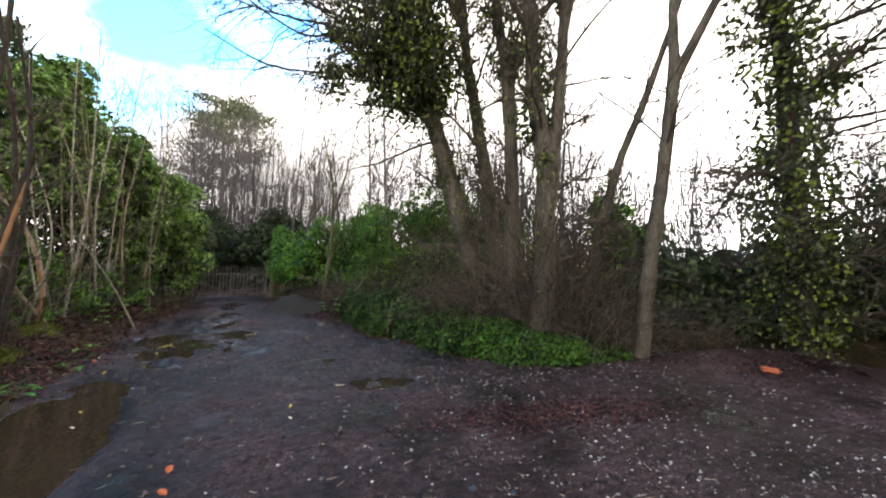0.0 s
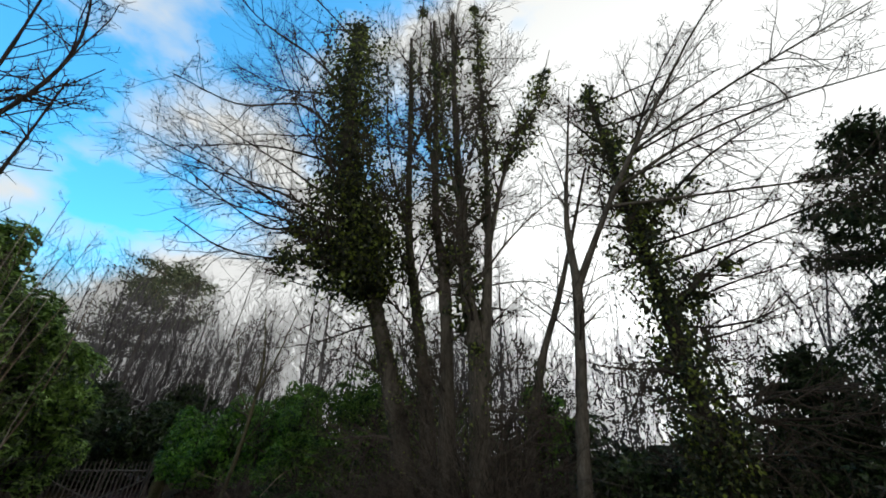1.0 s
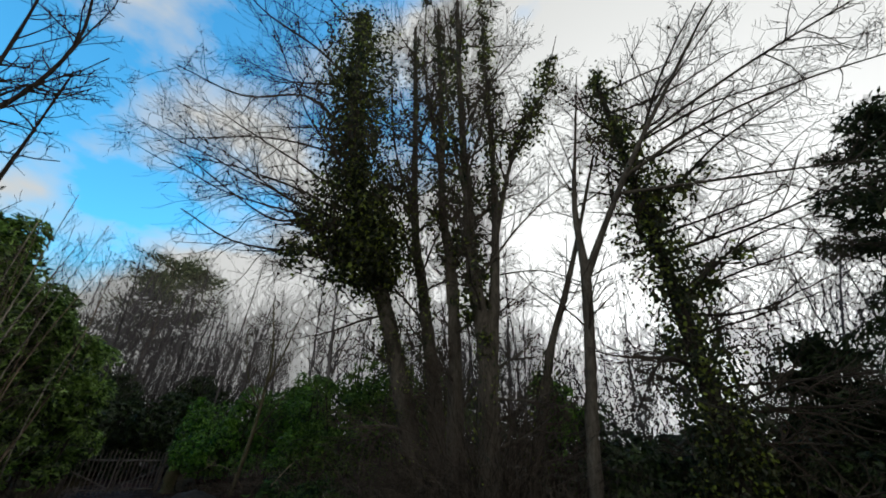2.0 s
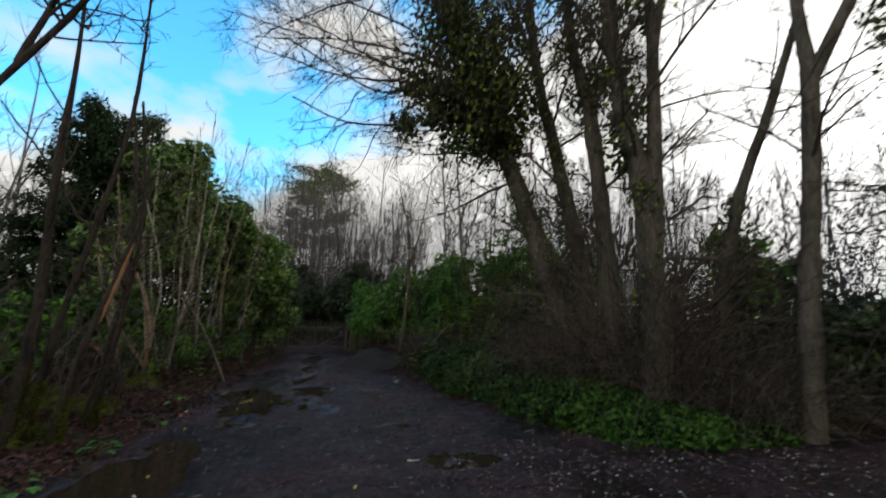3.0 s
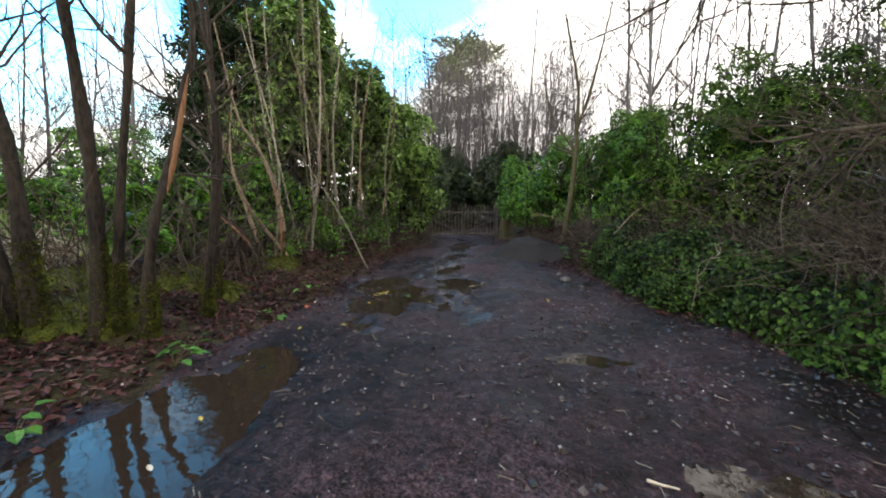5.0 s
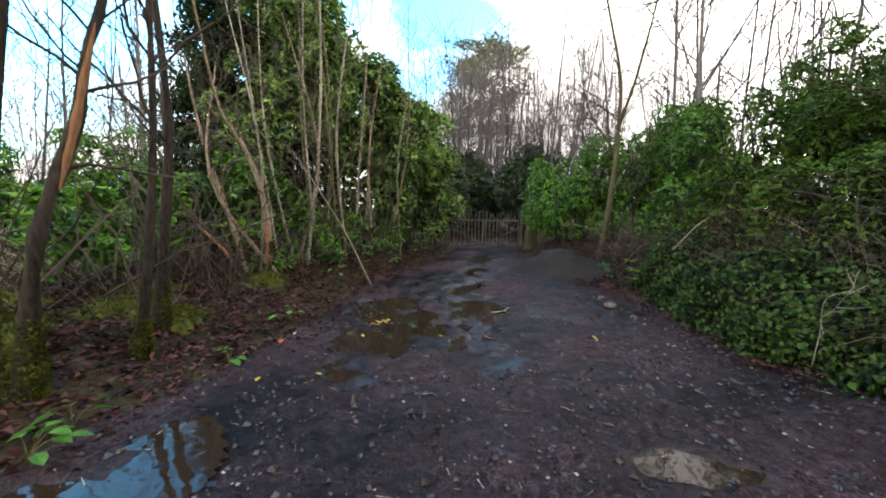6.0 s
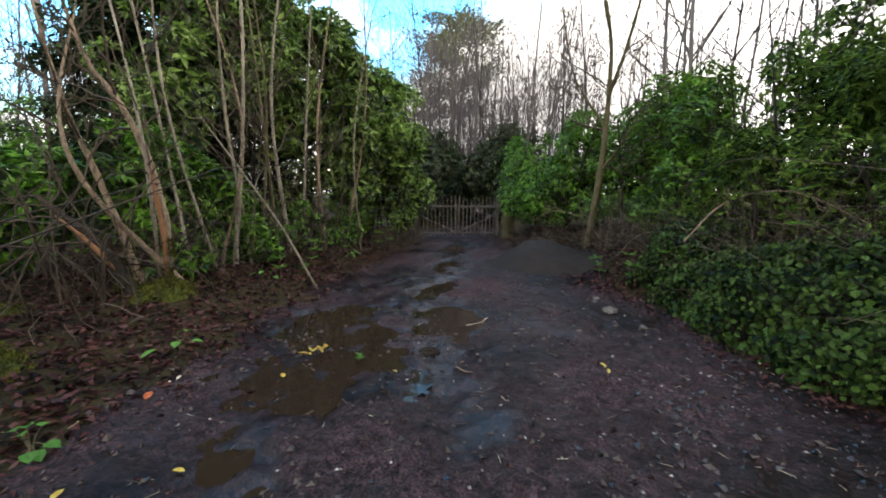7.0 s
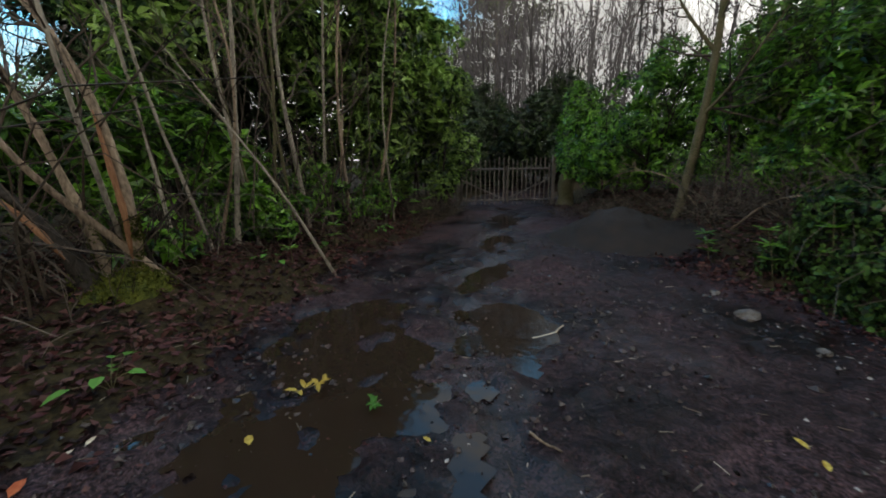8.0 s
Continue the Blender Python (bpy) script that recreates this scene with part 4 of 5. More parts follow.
    stool("leaning dark stump with a torn side", [([(-7.72, 6.78, 0), (-8.0, 6.6, 0.55), (-8.5, 6.25, 1.1)], 0.085)], 27, BARK_DARK, wood=[(-7.8, 6.68, 0.25), (-7.97, 6.54, 0.55), (-8.27, 6.32, 0.9)])
    rng = R(30)
    feet = [(-8.45, 8.05, 4.6, -0.1, -0.1), (-8.35, 8.5, 6.2, -0.35, 0.0), (-8.9, 8.98, 6.6, -0.15, -0.1), (-8.7, 9.2, 5.5, -0.4, -0.2), (-8.8, 9.5, 6.4, 0.15, 0.3), (-8.99, 9.91, 7.0, 0.35, 0.4), (-8.7, 10.2, 6.0, 0.3, 0.4), (-9.22, 11.19, 6.4, 0.35, 0.4), (-9.0, 11.5, 5.2, 0.2, 0.3),
            (-8.0, 7.5, 4.8, -0.5, -0.4), (-8.2, 7.9, 5.6, -0.7, -0.2), (-8.6, 8.7, 5.0, -0.6, 0.0), (-9.3, 10.4, 7.0, -0.4, 0.1), (-7.9, 7.1, 4.2, -0.2, -0.3), (-8.3, 8.2, 6.8, 0.2, 0.2), (-7.6, 7.3, 3.4, -0.9, -0.5)]
    for x, y, h, lx, ly in feet:
        top = thing("hazel_pole", "long slender bare hazel pole before the rhododendron", "tree", "hazel poles")
        bend = rng.normal(0, 0.34, 2)
        pts, rad = stem_line(settle([(x, y, 0), (x + lx * 0.45 + bend[0], y + ly * 0.4 + bend[1], h * 0.45), (x + lx, y + ly, h)], 0.08), rng.uniform(0.02, 0.042), 0.007, rng, 18, 0.1)
        g = Geo()
        g.line(pts, rad, 7)
        g.link("stem", [BARK_HAZEL, BARK_PALE, MOSSY_BARK][rng.integers(3)], top, smooth=True)
        c = Geo()
        sprout(c, rng, pts, rad, 14, 1.0, 2, 0.3, spread=0.7, kids=4, rise=0.5)
        c.link("crown", TWIG, top, kind="stuff")
    top = thing("fallen_pole", "pale bare dead pole leaning from the bank", "branch")
    pts, rad = stem_line([(-7.22, 8.86, float(land(-7.22, 8.86)) - 0.03), (-7.37, 8.4, 0.68), (-7.55, 7.95, 1.48), (-7.75, 7.6, 2.1)], 0.022, 0.006, rng, 14)
    g = Geo()
    g.line(pts, rad, 6)
    sprout(g, rng, pts, rad, 4, 0.5, 1, 0.5)
    g.link("stem", BARK_PALE, top, smooth=True)
    bush("rhododendron", "big glossy green rhododendron with bare brown stems beneath", [(-10.6, 11.0, 3.0, 1.6, 1.7, 2.2), (-10.2, 12.6, 2.3, 1.3, 1.4, 2.2), (-10.9, 9.6, 4.2, 1.5, 1.4, 2.2), (-11.0, 10.6, 5.3, 1.4, 1.4, 1.5), (-9.9, 13.6, 1.6, 0.9, 1.0, 1.7), (-9.6, 11.8, 1.4, 0.7, 1.0, 1.3), (-10.6, 8.4, 2.6, 1.2, 1.0, 1.8), (-9.5, 13.2, 2.7, 0.9, 1.1, 1.5), (-9.7, 12.2, 3.6, 0.9, 1.0, 1.2)],
         R(31), RHODO, 7800, leaves=8, size=0.16, narrow=0.36, stems=22, category="shrub")
    bush("laurel_bush", "low bright green laurel shrub behind the coppice stems", [(-9.2, 6.2, 0.9, 0.9, 0.8, 0.9), (-9.0, 7.4, 1.1, 0.7, 0.7, 1.0), (-8.7, 5.0, 0.7, 0.8, 0.7, 0.7), (-9.2, 8.6, 1.0, 0.5, 0.8, 0.9)], R(32), LAUREL, 1100, size=0.14, stems=6, group="low green shrubs")
    bush("laurel_bush", "low bright green laurel shrub behind the coppice stems", [(-11.5, 4.6, 0.7, 1.6, 1.0, 0.8), (-13.5, 3.4, 0.8, 1.8, 1.4, 0.9)], R(33), LAUREL, 1000, size=0.15, stems=6, group="low green shrubs")
    conifer("yew_tree", "dark dense evergreen behind the rhododendron", -12.3, 8.5, 7.2, 1.8, R(34), density=1.5, mat=YEW, group="dark evergreens")
    conifer("yew_tree", "dark dense evergreen behind the rhododendron", -13.2, 10.6, 8.0, 2.6, R(35), density=1.2, mat=YEW, group="dark evergreens")
    bush("laurel_bush", "low leafy green undergrowth beneath the hazel poles", [(-8.5, 8.6, 0.3, 0.45, 0.7, 0.6), (-8.9, 9.9, 0.35, 0.4, 0.7, 0.7), (-9.2, 11.2, 0.3, 0.35, 0.7, 0.6), (-8.0, 7.4, 0.2, 0.4, 0.5, 0.45)], R(38), LAUREL, 700, leaves=6, size=0.12, narrow=0.4, stems=8, floor=0.05, group="low green shrubs")
    thicket("dry_grass", "pale straw-coloured dead grass beyond the coppice", R(39), [(-11.5, 3.6, 2.0, 1.6, 1.0), (-14.5, 2.5, 2.4, 2.2, 1.0), (-9.8, 4.8, 1.0, 1.0, 0.8), (-13.0, 5.2, 1.6, 1.2, 0.9)], 2200, 0.75, mat=BITS, r=0.006, lean=0.7, category="dry grass")
    thicket("dead_stems", "thin dead grey stems crossing among the coppice", R(37), [(-7.2, 4.6, 0.8, 1.0, 1.0), (-7.6, 6.2, 0.7, 0.8, 1.0), (-8.3, 8.2, 0.6, 1.4, 1.2), (-8.8, 10.0, 0.5, 1.2, 1.2), (-7.2, 3.2, 0.8, 0.8, 0.9)], 170, 3.2, mat=TWIG, r=0.009, lean=0.45)
    thicket("bracken", "brown dead bracken and twigs under the coppice", R(36), [(-7.6, 5.6, 1.0, 1.6, 0.6), (-8.3, 7.6, 0.7, 1.2, 0.8), (-8.6, 9.6, 0.7, 1.4, 0.9), (-9.5, 4.2, 2.0, 1.5, 0.5), (-6.6, 3.6, 0.6, 1.0, 0.4), (-9.6, 12.6, 0.5, 1.4, 0.6)], 1300, 1.0)


def right_side():
    R = np.random.default_rng
    bush("laurel_bush", "bright green evergreen shrub beside the gate", [(-6.3, 15.9, 1.2, 1.0, 0.9, 1.3), (-5.3, 15.4, 1.4, 1.0, 0.9, 1.4), (-6.9, 16.9, 1.6, 1.2, 1.0, 1.6), (-4.6, 15.9, 1.9, 1.1, 1.0, 1.5)], R(41), LAUREL, 3400, size=0.115, stems=10, plain=True, group="green shrubs by the track")
    bush("laurel_bush", "bright green evergreen shrub behind the ivy bank", [(-3.4, 14.8, 1.6, 1.1, 0.9, 1.5), (-2.5, 13.6, 1.7, 1.0, 0.9, 1.7), (-3.0, 15.8, 2.2, 1.3, 0.9, 1.7)], R(42), LAUREL, 3000, size=0.115, stems=10, plain=True, group="green shrubs by the track")
    bush("privet_bush", "loose twiggy green shrub behind the ivy bank", [(-1.4, 12.6, 1.8, 1.2, 1.0, 1.7), (-0.2, 11.6, 1.6, 1.0, 1.0, 1.5), (-1.7, 11.7, 1.1, 0.8, 0.8, 1.0), (0.6, 10.9, 1.5, 0.8, 0.8, 1.2), (-2.6, 14.4, 2.4, 1.0, 0.9, 1.5), (0.2, 12.6, 2.6, 1.2, 0.9, 1.5), (-0.9, 13.2, 2.8, 1.2, 0.9, 1.5), (1.5, 11.9, 2.4, 1.0, 0.9, 1.5), (-0.6, 11.2, 0.9, 0.9, 0.7, 1.1)], R(43), PRIVET, 10000, leaves=6, size=0.085, narrow=0.42, stems=30, core=0.3, plain=True, group="green shrubs by the track")
    bush("laurel_bush", "dark green undergrowth closing the wood behind the gate", [(-12.2, 18.0, 1.6, 1.6, 1.2, 1.6), (-10.4, 19.8, 1.8, 1.6, 1.2, 1.7), (-8.6, 20.8, 1.6, 1.5, 1.2, 1.6)], R(44), HOLLY, 2600, size=0.17, stems=8, plain=True)
    bush("holly_bush", "dark evergreen undergrowth inside the wood", [(9.5, 11.5, 0.9, 2.2, 1.2, 1.2), (6.5, 12.5, 0.9, 2.2, 1.2, 1.2), (12.5, 9.0, 1.1, 1.6, 1.6, 1.5), (3.4, 12.5, 0.9, 1.8, 1.2, 1.2), (13.5, 5.0, 1.2, 1.5, 2.0, 1.8)], R(52), HOLLY, 2600, leaves=6, size=0.17, narrow=0.42, stems=8, plain=True)
    bush("laurel_bush", "green evergreen undergrowth beyond the coppice", [(-16.5, 6.0, 0.8, 1.6, 2.2, 1.1), (-16.0, 1.0, 0.8, 1.6, 2.4, 1.0), (-15.5, 9.5, 1.2, 1.5, 1.6, 1.5), (-17.5, 3.5, 1.4, 1.6, 2.2, 1.8), (-18.5, 7.5, 1.5, 1.6, 2.2, 2.0), (-18.0, -1.0, 1.4, 1.6, 2.2, 1.8)], R(53), LAUREL, 2600, leaves=6, size=0.2, stems=6, plain=True)
    # unseen leafy wall added behind the yard to block sky light and deepen darks
    bush("blocker_hedge", "tall dark evergreen hedge behind the yard", [(x, -9.0 - 1.2 * math.sin(x * 0.4), 2.2, 2.6, 1.6, 2.8) for x in (-14, -10, -6, -2, 2, 6, 10, 14)] + [(15.5, -4.0, 2.6, 1.8, 3.0, 3.2), (15.5, 0.5, 2.4, 1.6, 2.6, 2.8), (-17, -5.0, 2.4, 1.8, 2.8, 3.0)], R(56), HOLLY, 2000, leaves=6, size=0.5, narrow=0.45, stems=4, plain=True)
    bush("elder_bush", "small pale green shrub between the grey trunks", [(3.6, 7.8, 2.2, 0.55, 0.5, 0.95)], R(45), LAUREL, 320, size=0.13, stems=6)
    bush("holly_bush", "dark holly undergrowth at the edge of the wood", [(5.0, 7.8, 1.1, 1.3, 0.7, 1.2), (7.0, 7.4, 1.4, 1.3, 0.8, 1.5), (8.6, 6.4, 1.2, 1.2, 1.0, 1.3), (9.6, 5.0, 1.3, 1.0, 1.0, 1.4), (6.2, 8.8, 1.0, 1.1, 0.8, 1.3), (4.4, 9.4, 1.0, 1.0, 0.8, 1.3), (8.0, 10.2, 1.1, 1.2, 0.9, 1.5)], R(46), HOLLY, 5400, leaves=6, size=0.115, narrow=0.48, stems=16, plain=True)
    conifer("yew_tree", "dark drooping evergreen at the yard's edge", 10.8, 4.6, 9.0, 3.6, R(47), density=1.25, group="dark evergreens")
    conifer("yew_tree", "dark drooping evergreen at the yard's edge", 9.6, 7.2, 3.6, 1.8, R(48), group="dark evergreens")
    conifer("yew_tree", "dark evergreen closing the view beyond the gate", -13.4, 21.0, 4.2, 2.8, R(54), base=0.1, density=1.2, mat=HOLLY, group="dark evergreens")
    conifer("yew_tree", "dark evergreen closing the view beyond the gate", -10.2, 22.8, 4.0, 2.8, R(55), base=0.1, density=1.2, mat=HOLLY, group="dark evergreens")
    thicket("brushwood", "brown dead brush massed round the trunk bases", R(49), [(1.4, 8.0, 1.3, 0.8, 1.0), (0.5, 8.7, 0.6, 0.6, 0.6), (2.3, 7.3, 0.8, 0.6, 0.9), (3.0, 6.9, 0.7, 0.5, 0.7), (2.2, 7.2, 0.7, 0.4, 1.7), (1.0, 8.4, 0.5, 0.5, 0.9)], 3700, 2.5, lean=0.42, r=0.0036)
    thicket("brambles", "tangled brown bramble canes over the ivy bank", R(50), [(-1.4, 10.9, 0.9, 0.8, 0.9), (-0.4, 9.9, 0.8, 0.8, 0.9), (0.3, 8.9, 0.6, 0.6, 0.9), (-2.4, 12.0, 0.7, 0.8, 0.8), (-3.6, 13.4, 0.8, 0.7, 0.7), (4.6, 7.2, 1.2, 0.4, 0.7)], 1900, 1.9, lean=0.9)
    thicket("far_thicket", "grey-brown scrub of bare stems beyond the gate", R(51), [(-9.5, 23.5, 4.0, 2.0, 1.0), (-3.5, 20.5, 4.0, 2.0, 1.0), (2.5, 16.5, 3.5, 2.0, 1.0), (-14.5, 22.0, 2.5, 2.0, 1.0), (-19, 13, 3, 4, 0.9), (-20, 5, 3, 4, 0.8), (-19, -2, 3, 4, 0.8), (9.5, 13.5, 3.5, 2, 0.8), (14, 9.5, 2.5, 2.5, 0.8), (16, 4, 2, 3, 0.9)], 3200, 5.2, mat=TWIG_HAZED, r=0.01, lean=0.2)


IVY_LINE = curve([(3.5, 6.95, 0.3), (2.0, 6.4, 0.38), (0.7, 7.0, 0.55), (-0.75, 8.75, 0.85), (-1.8, 9.9, 0.98), (-2.5, 11.0, 1.0), (-3.0, 12.1, 0.8)], 60)


def ivy_bank():
    """The trailing ivy that hides the bank: a hump of leaves along its foot."""
    rng = np.random.default_rng(60)
    top = thing("ivy_bank", "thick mound of glossy green ivy over the bank", "ivy", kind="")
    g = Geo()
    def scatter(n, seed):
        r = np.random.default_rng(seed)
        u = r.random(n) * 58.99
        i = u.astype(int)
        c = IVY_LINE[i] + (IVY_LINE[i + 1] - IVY_LINE[i]) * (u - i)[:, None]
        t = unit((IVY_LINE[i + 1] - IVY_LINE[i]) * [1, 1, 0])
        back = np.stack([-t[:, 1], t[:, 0], 0 * u], -1) * -1
        h = c[:, 2] * (1 + 0.8 * fractal(c[:, 0] * 1.4, c[:, 1] * 1.4, 12, 3))
        w = r.random(n)
        # front face curls up from the foot and lies back on top
        ang = w * 1.75
        off = -0.22 + 0.85 * (1 - np.cos(ang)) * (0.6 + 0.5 * c[:, 2])
        z = np.sin(np.minimum(ang, 1.57)) * h
        p = np.stack([c[:, 0], c[:, 1], 0 * u], -1) + back * (off + r.normal(0, 0.06, n))[:, None]
        bump_ = 0.55 * fractal(p[:, 0] * 3.2, p[:, 1] * 3.2 + z * 3, 14, 4)
        p = p - back * bump_[:, None]
        foot = land(c[:, 0] - back[:, 0] * 0.2, c[:, 1] - back[:, 1] * 0.2)
        p[:, 2] = np.maximum(foot + z + r.normal(0, 0.035, n), land(p[:, 0], p[:, 1]) + 0.015)
        nrm = unit(-back * np.cos(ang)[:, None] + np.array([0, 0, 1.0]) * (np.sin(ang) + 0.25)[:, None])
        return p, nrm, c[:, 0]
    p, nrm, x = scatter(26000, 61)
    axis = np.cross(nrm, rng.normal(size=p.shape)) + [0, 0, -0.5]
    size = rng.uniform(0.03, 0.078, len(p))
    fresh = rng.random(len(p)) < step(-1.0, 1.6, x) * 0.75
    for pick, mat, name in ((~fresh, IVY, "foliage"), (fresh, IVY_BRIGHT, "fresh_foliage")):
        q = Geo()
        q.leaves(p[pick], axis[pick], nrm[pick] + rng.normal(0, 0.35, (int(pick.sum()), 3)), size[pick], size[pick] * 0.95, 0.15)
        q.link(name, mat, top, kind="stuff")
    # dark core added under the leaves; stands in for shade in their gaps
    q = Geo()
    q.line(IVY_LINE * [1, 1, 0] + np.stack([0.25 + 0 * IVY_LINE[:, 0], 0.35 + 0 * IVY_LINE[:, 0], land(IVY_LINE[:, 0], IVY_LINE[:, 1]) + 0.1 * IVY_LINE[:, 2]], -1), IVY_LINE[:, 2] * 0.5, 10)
    q.link("shade_core", BARK_DARK, top, smooth=True)
    # single leaves that stand out of the mass
    single = Geo()
    single.leaves(np.zeros((1, 3)), np.array([[0, 1.0, -0.2]]), np.array([[0, 0, 1.0]]), 0.068, 0.062, 0.15)
    me = single.mesh("leaf", IVY)
    p, nrm, _ = scatter(280, 62)
    for a, b in zip(p + nrm * 0.03, nrm):
        ob = new("leaf", me)
        ob.parent = top
        q = Vector(b).to_track_quat("Z", "Y")
        ob.matrix_basis = Matrix.LocRotScale(a, q @ Euler((0, 0, rng.random() * 6.28)).to_quaternion(), (1, 1, 1))


# ---- made things ----
def gate():
    a, b = np.array([-9.65, 14.6]), np.array([-7.8, 16.3])
    width = float(np.linalg.norm(b - a))
    z = float(land(*((a + b) / 2)))
    top = thing("gate", "weathered metal double gate with pointed pales, closed across the track", "gate")
    top.matrix_basis = pose(a[0], a[1], z, 0, 0, math.degrees(math.atan2(b[1] - a[1], b[0] - a[0])))
    def box(name, x0, x1, y0, y1, z0, z1, mat, label="", tip=0.0, lean=0.0):
        bm = bmesh.new()
        bmesh.ops.create_cube(bm, size=1.0)
        for v in bm.verts:
            v.co = ((x0 + x1) / 2 + v.co.x * (x1 - x0), (y0 + y1) / 2 + v.co.y * (y1 - y0), (z0 + z1) / 2 + v.co.z * (z1 - z0))
        if tip:
            up = max(bm.faces, key=lambda f: f.calc_center_median().z)
            made = bmesh.ops.inset_individual(bm, faces=[up], thickness=0.002)
            for v in up.verts:
                v.co.x += ((x0 + x1) / 2 - v.co.x) * 0.8
                v.co.z += tip
        bmesh.ops.bevel(bm, geom=bm.edges[:], offset=0.002, segments=1, affect="EDGES")
        return part(name, bm, mat, top, label)
    rng = random.Random(5)
    for x in (-0.1, width + 0.02):
        box("post", x, x + 0.09, -0.045, 0.045, -0.2, 1.35, GATE_METAL, "weathered steel post")
    half = width / 2
    for x0, x1 in ((0.0, half - 0.015), (half + 0.015, width)):
        g = Geo()
        for z0 in (0.14, 0.98):
            g.line(np.array([(x0, 0.032, z0 + 0.025), (x1, 0.032, z0 + 0.025)]), np.array([0.028, 0.028]), 4)
        for x in (x0 + 0.03, x1 - 0.03):
            g.line(np.array([(x, 0.032, 0.1), (x, 0.032, 1.08)]), np.array([0.026, 0.026]), 4)
        leaf = g.link("gate_leaf", GATE_METAL, top)
        inner = x1 if x0 < 0.1 else x0
        outer = x0 if x0 < 0.1 else x1
        g = Geo()
        g.line(np.array([(outer, 0.06, 0.74), (inner, 0.06, 0.18)]), np.array([0.02, 0.02]), 4)
        g.link("brace", GATE_METAL, leaf)
        for i in range(10):
            x = x0 + 0.05 + (x1 - x0 - 0.1) * i / 9
            h = 1.24 + 0.05 * math.sin(x * 6.5) + rng.uniform(-0.02, 0.02)
            box("pale", x - 0.016, x + 0.016, -0.012, 0.002, 0.05, h, GATE_METAL, tip=0.06).parent = leaf


def grit_heap():
    g = Geo()
    n, m = 44, 16
    cx, cy = -5.0, 12.75
    verts, faces = [], []
    for j in range(m + 1):
        for i in range(n):
            a, r = i * 2 * math.pi / n, j / m
            x, y = cx + math.cos(a) * r * 1.2, cy + math.sin(a) * r * 1.0
            h = 0.5 * max(0.0, 1 - r**1.8) ** 1.2 * (1 + 0.3 * float(fractal(np.array(x * 1.7), np.array(y * 1.7), 41)))
            verts.append((x, y, float(land(x, y)) + h - 0.02 * r))
    for j in range(m):
        for i in range(n):
            faces.append((j * n + i, (j + 1) * n + i, (j + 1) * n + (i + 1) % n, j * n + (i + 1) % n))
    g.add(verts, faces)
    tagged(g.link("gravel_mound", GRIT, smooth=True), "low dark heap of damp grit beside the track", "gravel heap")


def loose_brick():
    top = bmesh.new()
    bmesh.ops.create_cube(top, size=1.0)
    for v in top.verts:
        v.co = (v.co.x * 0.215, v.co.y * 0.1, v.co.z * 0.065)
    bmesh.ops.bevel(top, geom=top.edges[:], offset=0.008, segments=2, affect="EDGES")
    x, y = 4.85, 5.5
    ob = part("brick", top, BRICK, None)
    ob.matrix_basis = pose(x, y, float(land(x, y)) + 0.03, 4, 6, -12)
    tagged(ob, "loose orange-red brick lying on the spoil bank", "brick")


